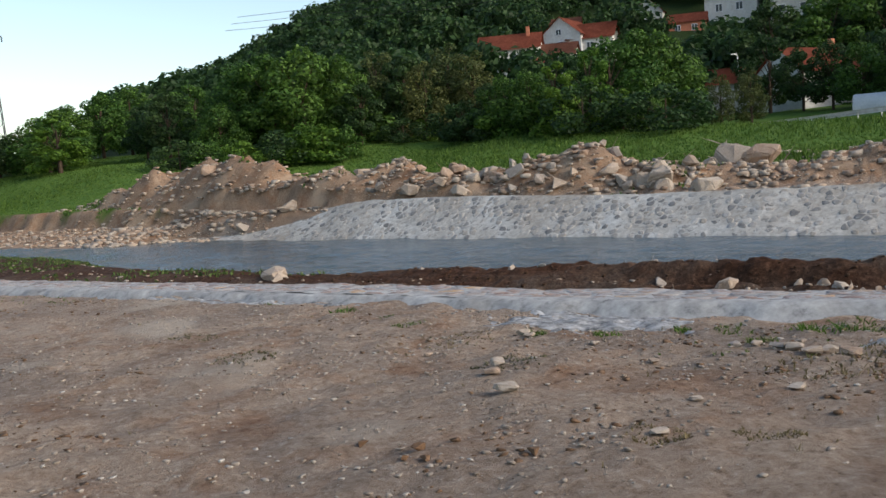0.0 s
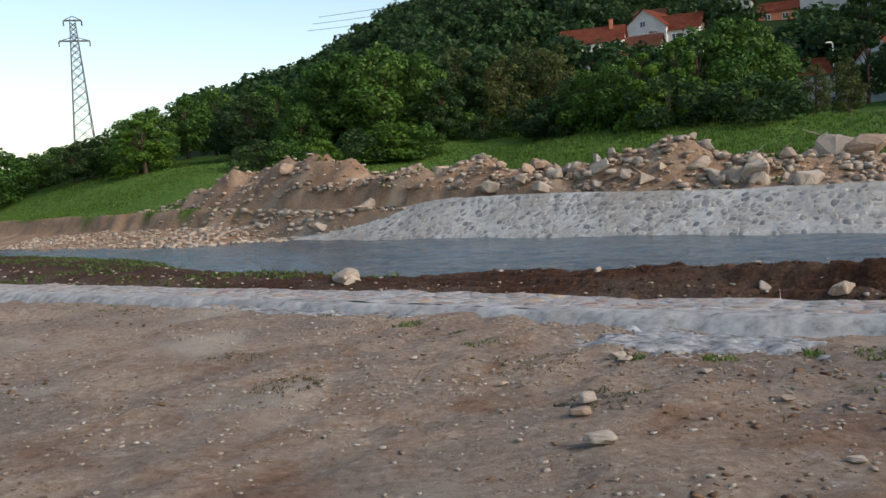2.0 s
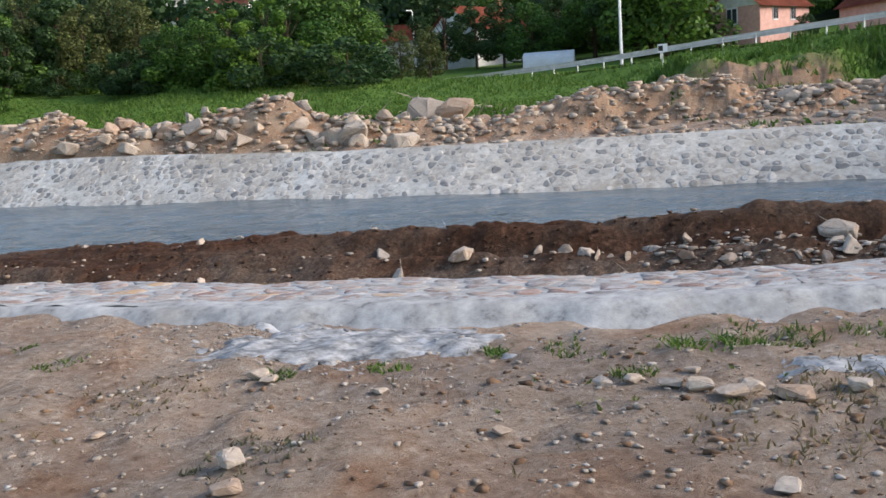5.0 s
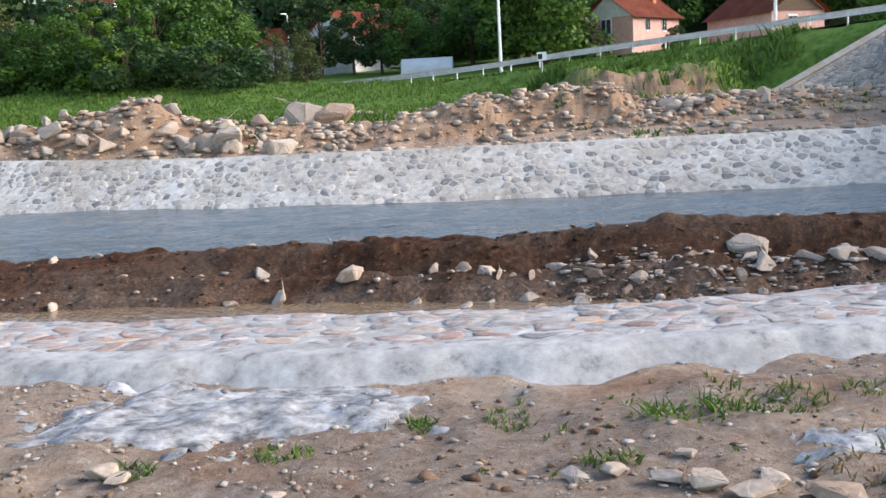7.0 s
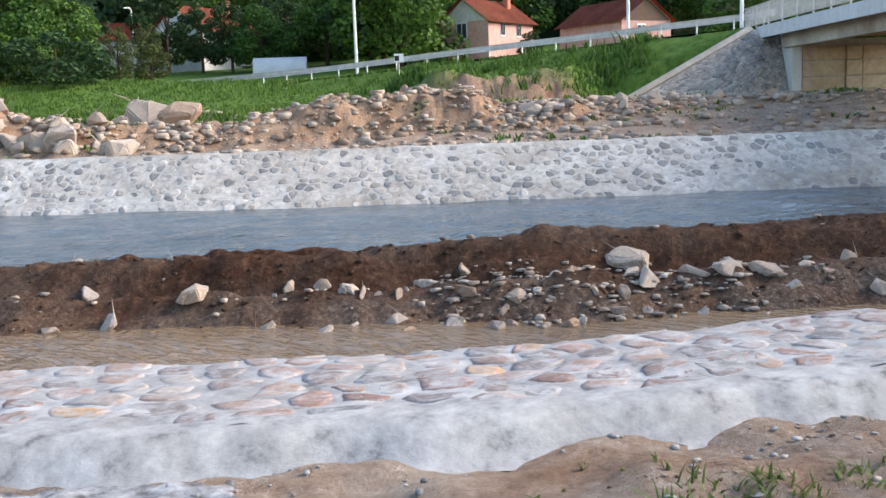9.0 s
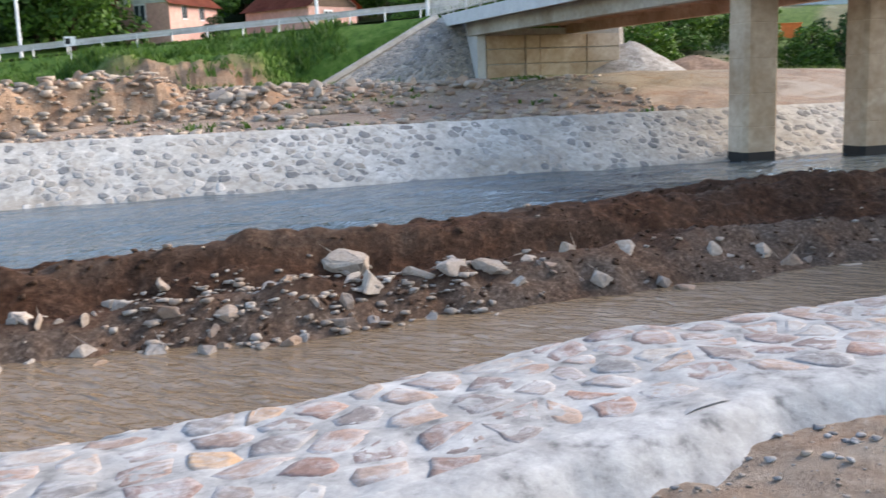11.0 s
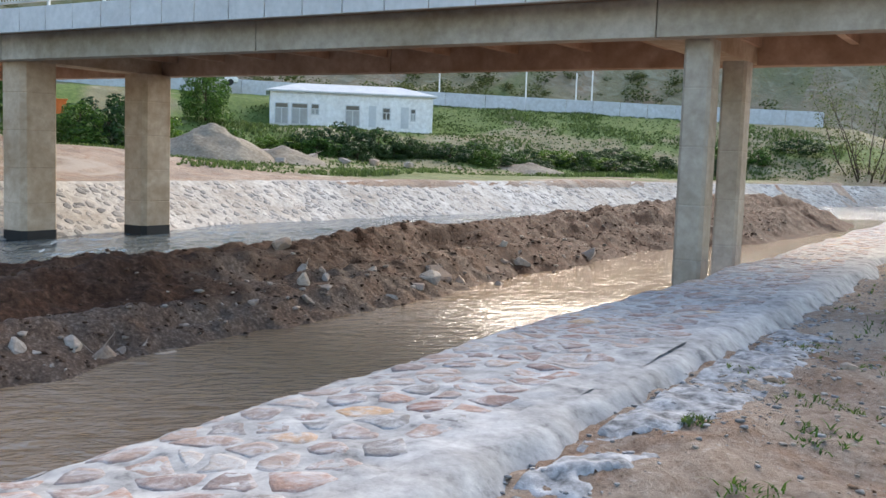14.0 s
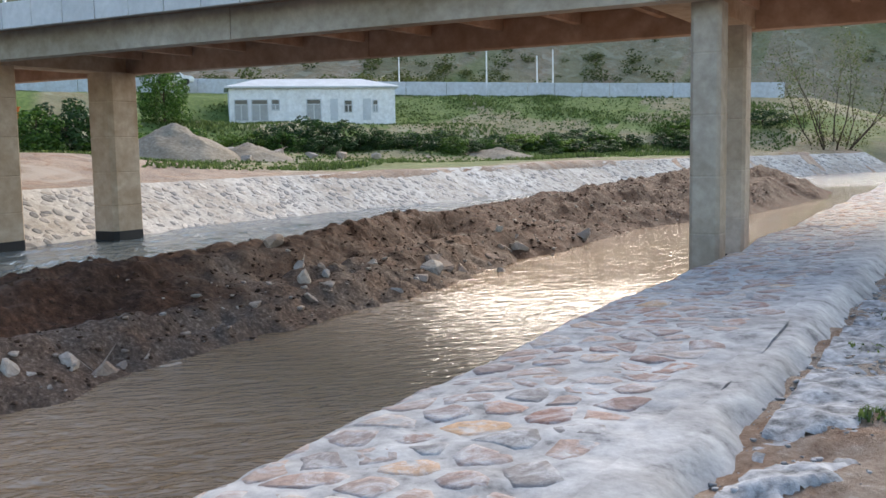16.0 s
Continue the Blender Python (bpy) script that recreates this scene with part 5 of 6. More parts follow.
for z0, z1 in zip(zs, zs[1:]):
    z1 = min(z1, PY_H)
    a, b = py_half(z0), py_half(z1)
    for p, q in (((-a, -a), (b, -b)), ((a, -a), (-b, -b)), ((-a, a), (b, b)), ((a, a), (-b, b)), ((-a, -a), (-b, b)), ((-a, a), (-b, -b)), ((a, -a), (b, b)), ((a, a), (b, -b))):
        tube(bm, (*p, z0), (*q, z1), 0.035, 0.035, 4)
part("bracing", bm, M_PYLON, pylon)
for z, half in ((PY_H - 2.5, 1.7), (PY_H - 0.15, 1.0)):
    bm = bmesh.new()
    tube(bm, (-half, 0, z), (half, 0, z), 0.1, 0.1, 4)
    tube(bm, (-half, 0, z), (0, 0, z + 0.5), 0.05, 0.05, 4)
    tube(bm, (half, 0, z), (0, 0, z + 0.5), 0.05, 0.05, 4)
    arm = part("cross_arm", bm, M_PYLON, pylon)
    for x in (-half, half):
        bm = bmesh.new()
        for k in range(4):
            tube(bm, (x, 0, z - 0.1 - 0.14 * k), (x, 0, z - 0.2 - 0.14 * k), 0.1, 0.07, 7)
        part("insulator", bm, M_TAR, arm, "dark string of insulators")

# ---- the white site building past the bridge ----
A_, B_ = np.array(rv(72.3, 57.6)), np.array(rv(82.1, 46.8))
turn = math.atan2(B_[1] - A_[1], B_[0] - A_[0])
L_ = float(np.hypot(*(B_ - A_)[:2]))
site = empty("site_building", Matrix.Translation((A_[0], A_[1], 3.7)) @ Matrix.Rotation(turn, 4, "Z"), "long low white prefabricated building with a shallow hipped roof", "building")
part("wall", boxes((0, L_, 0, 6.0, -0.6, 2.95), bevel=0.03), M_WHITE, site)
bm = bmesh.new()
o, k = 0.35, 2.2
lo = [bm.verts.new(c) for c in ((-o, -o, 2.95), (L_ + o, -o, 2.95), (L_ + o, 6 + o, 2.95), (-o, 6 + o, 2.95))]
up = [bm.verts.new(c) for c in ((-o, -o, 3.1), (L_ + o, -o, 3.1), (L_ + o, 6 + o, 3.1), (-o, 6 + o, 3.1))]
r0, r1 = bm.verts.new((2.6, 3, 3.95)), bm.verts.new((L_ - 2.6, 3, 3.95))
bm.faces.new(lo[::-1])
for i in range(4):
    bm.faces.new((lo[i], lo[(i + 1) % 4], up[(i + 1) % 4], up[i]))
bm.faces.new((up[0], up[1], r1, r0))
bm.faces.new((up[2], up[3], r0, r1))
bm.faces.new((up[1], up[2], r1))
bm.faces.new((up[3], up[0], r0))
part("roof", bm, M_CORNICE, site, "pale sheet roof")
U = L_ / 290.0
for x0, x1, z0, z1, glass in ((8, 32, 0.1, 2.0, 1), (37, 66, 0.1, 2.0, 1), (71, 86, 1.0, 2.0, 1), (132, 158, 0.1, 2.0, 1), (174, 187, 0.1, 2.0, 0), (198, 213, 0.75, 1.9, 1), (232, 246, 0.1, 2.0, 0), (249, 259, 0.75, 1.9, 1)):
    fr = part("window" if glass else "door", boxes((x0 * U, x1 * U, -0.06, -0.005, z0, z1)), M_CORNICE, site, "pale grey frame" if glass else "pale grey door")
    if glass:
        mid = (x0 + x1) / 2 * U
        top = z1 - 0.45 if z0 < 0.5 else z0 + 0.1
        part("pane", boxes((x0 * U + 0.08, x1 * U - 0.08, -0.085, -0.065, max(z1 - 0.42, z0), z1 - 0.08)), M_GLASS, fr, "dark glass")
        for a, b in ((x0 * U + 0.08, mid - 0.05), (mid + 0.05, x1 * U - 0.08)):
            part("pane", boxes((a, b, -0.085, -0.065, z0 + 0.1, z1 - 0.5)), M_GLASS if x0 == 198 else M_PALEGLASS, fr, "curtained glass")

for z in (0, 1.2, 2.4):
    wire((-11.8 + z, 187.0, 30.6 + z), (86.0, 127.0, 30.2 + z * 1.6), 1.2)

# ---- rubble, boulders and clods ----
ROCK_PROTO = [proto_of(rock_mesh("proto", M_ROCK, 100 + k, (1, 0.8, 0.62), 8, 1)) for k in range(7)]
CLOD_PROTO = [proto_of(rock_mesh("proto", M_ROCK, 200 + k, (1, 0.9, 0.7), 3, 1)) for k in range(5)]
for me in [m for m in bpy.data.meshes if m.name.startswith("proto")]:
    bpy.data.meshes.remove(me)


def rows_of(S, N, Z, size, flat, seed):
    rn = np.random.RandomState(seed)
    p = to_world(np.stack([S, N, Z], 1))
    return np.stack([p[:, 0], p[:, 1], p[:, 2], size, rn.uniform(0, 6.28, len(S)), flat], 1)


def spread(rn, count, s0, s1, n0, n1):
    return rn.uniform(s0, s1, count), rn.uniform(n0, n1, count)


# stones over the spoil heaps and the far shelf
rn = np.random.RandomState(51)
S, N = spread(rn, 34000, -52, 24, 25.5, 36.5)
size = 0.06 + 0.42 * rn.rand(len(S)) ** 4.5
h = heap_height(S, N)
base = FAR_BASE(S)
density = np.where(h > 0.35, 0.75, 0.22) * np.where(S > -20, 1.0, 0.9) * np.where(S < -30, 0.55, 1.0) * np.where(N - base > 2.3 + 0.9 * smooth(-S, 32, 36), 1, 0)
ok = (rn.rand(len(S)) < density)
S, N, size = S[ok], N[ok], size[ok]
Z = ground_height(S[None], N[None])[0] + size * 0.12
tagged(new("rubble", scatter_mesh("rubble", ROCK_PROTO, rows_of(S, N, Z, size, rn.uniform(0.6, 1.1, len(S)), 1), M_ROCK)), "pale limestone rubble strewn over the spoil heaps", "rubble", kind="stuff")

BOULDER = [rock_mesh("boulder", M_BOULDER, 300 + k, (1, 0.8, 0.7), 8, 3) for k in range(6)]


def boulder(s, n, w, k=0, z=None, tilt=(0, 0, 0), label="large pale limestone boulder on the bank", high=1.0, group="boulders"):
    g = float(ground_height(np.array([[s]]), np.array([[n]]))[0, 0]) if z is None else z
    m = Matrix.Translation(rv(s, n, g + w * 0.24 * high)) @ Euler([radians(a) for a in tilt]).to_matrix().to_4x4() @ Matrix.Diagonal((w, w, w * high, 1))
    ob = new("boulder", BOULDER[k % 6])
    ob.matrix_basis = m
    return tagged(ob, label, "boulder", group)


BIG = [(-1.4, 31.0, 0.5, 2, 0, 10), (-17.5, 29.0, 0.7, 0, 0, 0), (-14, 30.5, 0.9, 4, 0, 35), (-21.5, 28.2, 0.8, 1, 0, 60), (-27.5, 28.0, 1.3, 5, 5, 20),
       (-24, 29.8, 0.9, 2, 0, 0), (-35.5, 30, 1.0, 3, 0, 70), (-29.8, 26.9, 0.8, 1, 0, 0)]
for s, n, w, k, tx, tz in BIG:
    boulder(s, n, w, k, None, (tx, tx * 0.5, tz))
# the great stack of broken blocks by the shelf
for i, (s, n, w, k, z) in enumerate([(-5.2, 27.9, 1.15, 0, 0.10), (-7.1, 28.3, 1.6, 1, 0.38), (-6.9, 27.8, 1.1, 2, 0.05), (-8.1, 28.3, 1.25, 3, 0.30), (-6.0, 28.2, 0.9, 4, 0.10), (-4.3, 28.0, 0.5, 5, 0.10), (-7.6, 28.9, 1.0, 4, 0.6),
                                    (-4.1, 31.6, 1.5, 1, 1.05), (-4.4, 31.2, 1.4, 0, 0.25), (-3.5, 31.1, 1.3, 2, 0.15), (-2.8, 31.2, 1.2, 4, 0.45), (-2.4, 31.4, 0.9, 5, 0.15), (-5.4, 32.2, 1.7, 3, 1.0), (-6.3, 32.0, 1.5, 2, 0.5), (-5.5, 31.6, 1.2, 5, 0.25), (-6.9, 31.8, 1.0, 1, 0.3)]):
    boulder(s, n, w, k, z, (17 * i % 40, 11 * i % 30, 47 * i % 180), "tan limestone block in the stack of broken blocks" if n > 30 else "large pale limestone block at the foot of the rubble heap")
for i in range(46):
    r2 = random.Random(700 + i)
    s = r2.uniform(-20, -5)
    n = HEAP_MID(s) + r2.uniform(-2.6, 0.6)
    boulder(float(s), float(n), r2.uniform(0.4, 0.85), i, None, (r2.uniform(0, 40), r2.uniform(0, 30), r2.uniform(0, 180)), "broken pale stone half buried in the rubble heap")
for i in range(30):
    r2 = random.Random(800 + i)
    s = r2.uniform(8, 19)
    n = HEAP_MID(s) + r2.uniform(-2.2, 1.0)
    boulder(float(s), float(n), r2.uniform(0.3, 0.75), i, None, (r2.uniform(0, 40), r2.uniform(0, 30), r2.uniform(0, 180)), "broken grey stone in the heap near the bridge")

# stones heaped below the eroded bank upstream
rn = np.random.RandomState(52)
S, N = spread(rn, 5200, -62, -28, 22.5, 28.6)
k = (N - FAR_BASE(S) + 2.6) / 5.2
Z = np.maximum(ground_height(S[None], N[None])[0], WATER - 0.02) + 0.03
size = 0.08 + np.where(S > -41, 0.5, 0.28) * rn.rand(len(S)) ** 4
ok = (rn.rand(len(S)) < np.where(S > -41, 0.9, 0.6)) & (N > FAR_BASE(S) - np.where(S < -35, 2.8, 0.3)) & ((S < -31) | (N > FAR_BASE(S) + 1.2))
tagged(new("rubble", scatter_mesh("rubble", ROCK_PROTO, rows_of(S, N, Z, size, np.full(len(S), 0.9), 2)[ok], M_ROCK)), "tumbled stones at the foot of the eroded bank", "rubble", kind="stuff")

# ---- stones and clods on the mud bank ----
rn = np.random.RandomState(53)
S, N = spread(rn, 15000, -14, 46, 7.2, 15)
size = 0.03 + 0.10 * rn.rand(len(S)) ** 4
k = (N - B_NEAR(S)) / (B_FAR(S) - B_NEAR(S))
ok = (k > 0.0) & (k < 0.95)
S, N, size = S[ok], N[ok], size[ok]
Z = berm_height(S, N) - size * 0.05
tagged(new("clods", scatter_mesh("clods", CLOD_PROTO, rows_of(S, N, Z, size, rn.uniform(0.7, 1.2, len(S)), 3), M_MUDCLOD)), "dark mud clods on the dug bank", "clods", kind="stuff")
S, N = spread(rn, 5200, -30, 46, 7.0, 15)
size = 0.03 + 0.11 * rn.rand(len(S)) ** 2.5
k = (N - B_NEAR(S)) / (B_FAR(S) - B_NEAR(S))
keep = np.where((k > 0.0) & (k < 0.32), 0.75, np.where(np.abs(k - 0.93) < 0.1, 0.5, 0.12)) * ((k > -0.02) & (k < 1.0))
ok = rn.rand(len(S)) < keep
S, N, size = S[ok], N[ok], size[ok]
Z = berm_height(S, N) + size * 0.15
tagged(new("pebbles", scatter_mesh("pebbles", ROCK_PROTO, rows_of(S, N, Z, size, rn.uniform(0.6, 1.0, len(S)), 4), M_ROCK)), "pale stones washed out along the mud bank", "pebbles", kind="stuff")
# gravelly tongue and single stones at the water's edge
S, N = spread(rn, 420, 5.2, 9.2, 7.3, 9.2)
size = 0.04 + 0.12 * rn.rand(len(S)) ** 2
Z = berm_height(S, N) + 0.02
tagged(new("pebbles", scatter_mesh("pebbles", ROCK_PROTO, rows_of(S, N, Z, size, rn.uniform(0.5, 0.9, len(S)), 5), M_GRAVEL)), "tongue of pale grey gravel on the mud bank", "pebbles", kind="stuff")


def bank_stone(s, n, w, k, lift=0.0, high=0.8):
    z = max(float(berm_height(np.array([[s]]), np.array([[n]]))[0, 0]), WATER - 0.05)
    w = w * 0.92
    boulder(s, n, w, k, z + lift - 0.1 * w, (8 * k, 5 * k, 53 * k + 20 * s), "pale wet stone at the edge of the mud bank", high, "stones on the mud bank")


for s, n, w, k in [(2.1, 8.4, 0.5, 0), (3.5, 9.9, 0.6, 1), (7.8, 9.4, 0.75, 2), (7.7, 9.3, 0.5, 3), (7.9, 8.3, 0.55, 4), (8.5, 8.5, 0.5, 5), (8.9, 8.4, 0.42, 0), (9.4, 8.5, 0.45, 1), (11.8, 7.9, 0.42, 2), (11.6, 8.1, 0.3, 3),
                   (13.7, 8.4, 0.42, 4), (14.0, 8.5, 0.3, 5), (14.5, 8.2, 0.34, 0), (14.2, 8.1, 0.28, 1), (22.0, 8.9, 0.6, 2), (22.5, 9.1, 0.7, 3), (23.0, 8.8, 0.5, 4), (29.7, 8.9, 0.9, 5), (7.1, 11.7, 0.35, 1), (6.2, 8.0, 0.35, 2), (5.4, 7.6, 0.4, 3),
                   (4.7, 7.8, 0.32, 4), (3.2, 7.9, 0.3, 5), (10.0, 8.6, 0.35, 0), (6.7, 8.4, 0.45, 1), (-9.8, 8.7, 0.9, 2), (-10.7, 7.4, 1.0, 1), (-9.4, 8.5, 0.5, 4), (-9.2, 7.6, 0.6, 3), (-8.6, 8.0, 0.45, 5), (20.2, 11.2, 0.5, 2), (19.6, 10.2, 0.4, 3),
                   (24.6, 9.0, 0.45, 1), (26.2, 9.0, 0.5, 3), (17.0, 9.0, 0.3, 2), (0.4, 8.0, 0.35, 1), (1.1, 8.1, 0.4, 4)]:
    bank_stone(s, n, w, k, -0.04)

# ---- the trodden silt in front: gravel, clods, stones ----
rn = np.random.RandomState(54)
S, N = spread(rn, 52000, -5, 22, -7.5, 0.6)
size = 0.008 + 0.04 * rn.rand(len(S)) ** 5
ok = (N < NEAR_LIP(S) - 0.05) & (rn.rand(len(S)) < np.clip(0.5 + 1.6 * fbm(S, N, 1.8, 3, 171), 0.05, 1))
S, N, size = S[ok], N[ok], size[ok]
Z = ground_height(S[None], N[None])[0] + size * 0.1
tagged(new("gravel", scatter_mesh("gravel", ROCK_PROTO, rows_of(S, N, Z, size, rn.uniform(0.5, 0.9, len(S)), 6), M_GRAVEL)), "loose gravel on the trodden silt", "gravel", kind="stuff")
S, N = spread(rn, 20000, -9, 16, -8.0, -0.3)
patch = fbm(S, N, 1.1, 3, 181)
size = (0.010 + 0.055 * rn.rand(len(S)) ** 4) * (0.6 + np.clip(patch, 0, 0.5) * 2)
ok = (rn.rand(len(S)) < np.clip(patch * 3 - 0.05, 0.06, 0.9)) & (N < NEAR_LIP(S) - 0.3)
S, N, size = S[ok], N[ok], size[ok]
Z = ground_height(S[None], N[None])[0] + size * 0.05
tagged(new("clods", scatter_mesh("clods", CLOD_PROTO, rows_of(S, N, Z, size, rn.uniform(0.5, 0.9, len(S)), 7), M_CLOD)), "broken earth clods on the silt", "clods", kind="stuff")

M_CLAY = rough_mat("brown_clay_clod", [(0.3, (0.12, 0.07, 0.042)), (0.7, (0.22, 0.14, 0.09))], big=5, fine=25)
CLAY = [rock_mesh("clod", M_CLAY, 400 + k, (1, 0.9, 0.8), 3, 3) for k in range(3)]


def small_thing(name, me, s, n, w, turn, label, cat, high=1.0, group=""):
    ob = new(name, me)
    ob.matrix_basis = Matrix.Translation(rv(s, n, height_at(s, n) + w * 0.25 * high)) @ Matrix.Rotation(turn, 4, "Z") @ Matrix.Diagonal((w, w, w * high, 1))
    return tagged(ob, label, cat, group)

r3 = random.Random(4100)
for i in range(64):
    s = r3.uniform(3.0, 10.8)
    bank_stone(s, float(B_NEAR(s)) + r3.uniform(0.1, 1.7), 0.14 + 0.3 * r3.random() ** 2, i, -0.05)
for i in range(52):
    s = r3.uniform(11, 33)
    bank_stone(s, float(B_NEAR(s)) + r3.uniform(0.1, 1.6), 0.13 + 0.28 * r3.random() ** 2, i, -0.05)
for i in range(40):
    s = r3.uniform(-6, 7)
    bank_stone(s, float(B_NEAR(s)) + r3.choice((r3.uniform(0.2, 0.7), r3.uniform(1.5, 2.3), r3.uniform(3.2, 3.8))), r3.uniform(0.16, 0.42), i, -0.09)

# ---- singled-out stones and clods on the silt ----
PALE = [rock_mesh("stone", M_BOULDER, 500 + k, (1, 0.85, 0.6), 8, 3) for k in range(4)]
for s, n, w in [(4.6, -5.2, 0.07), (5.0, -5.2, 0.085), (5.12, -5.32, 0.075), (5.03, -5.38, 0.06), (5.6, -5.0, 0.085)]:
    small_thing("clod", CLAY[int(w * 1000) % 3], s, n, w, s * 7, "brown lump of dry clay on the silt", "clod", 0.85, "clay lumps")
for i, (s, n, w) in enumerate([(4.3, -3.3, 0.13), (4.15, -3.0, 0.17), (4.75, -3.85, 0.17), (3.7, -1.7, 0.11), (4.4, -1.8, 0.08), (6.1, -4.5, 0.10), (6.5, -1.78, 0.20), (6.2, -1.75, 0.15), (6.05, -1.65, 0.16), (5.9, -1.6, 0.12), (6.3, -1.6, 0.15),
                               (6.0, -1.3, 0.08), (5.7, -1.5, 0.10), (5.55, -1.55, 0.12), (3.6, -1.65, 0.13), (6.8, -1.6, 0.15), (7.2, -1.5, 0.14), (7.6, -1.2, 0.16), (8.2, -0.4, 0.12), (8.4, -0.5, 0.1), (7.9, -0.6, 0.14), (8.6, -0.75, 0.1),
                               (3.2, -2.6, 0.08), (5.2, -2.4, 0.09), (7.0, -2.2, 0.1), (2.0, -2.2, 0.07), (5.9, -3.4, 0.09), (6.4, -2.9, 0.12), (12.4, 0.2, 0.1), (13.0, -0.2, 0.12)]):
    small_thing("stone", PALE[i % 4], s, n, w, i * 1.3, "pale angular stone lying on the silt", "stone", 0.8, "loose stones")

# hardened cement spilt behind the kerb
M_SPILL = rough_mat("spilt_cement", [(0.34, (0.10, 0.10, 0.102)), (0.46, (0.27, 0.272, 0.275)), (0.64, (0.50, 0.50, 0.505))], big=3.2, fine=9, stain=(0.6, 0.62, 0.64), dist=0.02, strength=0.8)


def spill(s0, s1, n0, n1, seed, label):
    ss, ns = np.arange(s0 - 0.25 * (s1 - s0), s1 + 0.25 * (s1 - s0), 0.035), np.arange(n0 - 0.25 * (n1 - n0), n1 + 0.25 * (n1 - n0), 0.035)
    cs, cn = (s0 + s1) / 2, (n0 + n1) / 2

    def edge(S, N):
        return 1 - np.hypot((S - cs) / (s1 - s0) * 2.3, (N - cn) / (n1 - n0) * 2.5) ** 3 + 1.1 * fbm(S, N, 0.5, 3, seed, 0.6) + 0.9 * fbm(S, N, 0.14, 3, seed + 5, 0.6)

    def high(S, N):
        return ground_height(S, N) - 0.03 + 0.04 * smooth(edge(S, N), 0.0, 0.4) + 0.03 * fbm(S, N * 0.7, 0.45, 4, seed + 3, 0.6)

    return tagged(sheet("cement_spill", ss, ns, high, M_SPILL, keep=lambda s, n: (edge(s, n) > 0.05) & (n < NEAR_LIP(s) - 0.03)), label, "cement", kind="structure")


spill(2.4, 5.0, -1.7, 0.5, 191, "lumpy patch of spilt grey cement on the silt")
spill(9.0, 17.0, 0.0, 1.05, 192, "trail of spilt grey cement beside the kerb")
spill(-4.5, 1.0, -0.5, 0.4, 193, "thin spilt cement beside the kerb")
spill(6.2, 9.0, -1.9, -0.7, 194, "grey cement crumbs on the gravel")

# grey cement crumbs and chips along the kerb
M_CRUMB = stone_mat("cement_crumbs", [(0.0, (0.16, 0.165, 0.175)), (0.5, (0.27, 0.27, 0.275)), (1.0, (0.44, 0.44, 0.44))], dusty=0.15)
rn = np.random.RandomState(55)
S, N = spread(rn, 17000, 2, 24, -2.4, 1.0)
size = 0.010 + 0.045 * rn.rand(len(S)) ** 4
away = NEAR_LIP(S) - N
ok = (away > -0.05) & (rn.rand(len(S)) < np.clip(1.1 - away / 1.1 + 1.2 * fbm(S, N, 0.8, 3, 321), 0.02, 1) * np.where(S > 8, 0.9, 0.35))
S, N, size = S[ok], N[ok], size[ok]
Z = ground_height(S[None], N[None])[0] + size * 0.15
tagged(new("cement_crumbs", scatter_mesh("cement_crumbs", ROCK_PROTO, rows_of(S, N, Z, size, rn.uniform(0.5, 0.9, len(S)), 8), M_CRUMB)), "grey cement crumbs and chips beside the kerb", "gravel", kind="stuff")

# ---- weeds and grass ----


def blades(S, N, Z, h, width, seed, per=1, lean=0.35):
    """Bent three-cornered blades, one or more at each place."""
    rn = np.random.RandomState(seed)
    S, N, Z, h = [np.repeat(a, per) for a in (S, N, Z, h)]
    c = to_world(np.stack([S, N, Z], 1))
    k = len(c)
    c[:, :2] += rn.normal(size=(k, 2)) * (0.25 * h[:, None] if per > 1 else 0.0)
    a = rn.uniform(0, 6.28, k)
    side = np.stack([np.cos(a), np.sin(a), 0 * a], 1) * (width * rn.uniform(0.6, 1.3, k))[:, None]
    tip = np.stack([rn.normal(size=k) * lean * h, rn.normal(size=k) * lean * h, h * rn.uniform(0.6, 1.15, k)], 1)
    mid = tip * (0.35, 0.35, 0.6)
    v = np.stack([c - side, c + side, c + mid + side * 0.8, c + tip, c + mid - side * 0.8], 1).reshape(-1, 3)
    i = np.arange(k)[:, None] * 5
    q = np.concatenate([i + (0, 1, 2, 4)], 0)
    t = np.concatenate([i + (4, 2, 3, 3)], 0)
    return v, q, t


def blade_object(name, arrays, material, label, cat):
    v, q, t = arrays
    me = bpy.data.meshes.new(name)
    faces = q.tolist() + t[:, :3].tolist()
    me.from_pydata(v.tolist(), [], faces)
    me.materials.append(material)
    return tagged(new(name, me), label, cat, kind="stuff")


rn = np.random.RandomState(61)
# meadow grass on the far bank
S, N = spread(rn, 80000, -80, 16, 27, 66)
up = N - FAR_BASE(S)
turf = turf_rule(S, N, 0 * S)
near_w = np.clip(1.6 - (up - 8) / 22, 0.25, 1.5)
ok = rn.rand(len(S)) < turf * near_w * 0.9
S, N = S[ok], N[ok]
h = 0.14 + 0.24 * np.clip(0.5 + 1.2 * fbm(S, N, 5, 3, 201), 0, 1)
h = h * np.where(S < -38, 0.55, 1.0)
blade_object("meadow_grass", blades(S, N, ground_height(S[None], N[None])[0] - 0.03, h, 0.035, 62, 3), M_GRASS, "tall fresh green meadow grass", "grass")
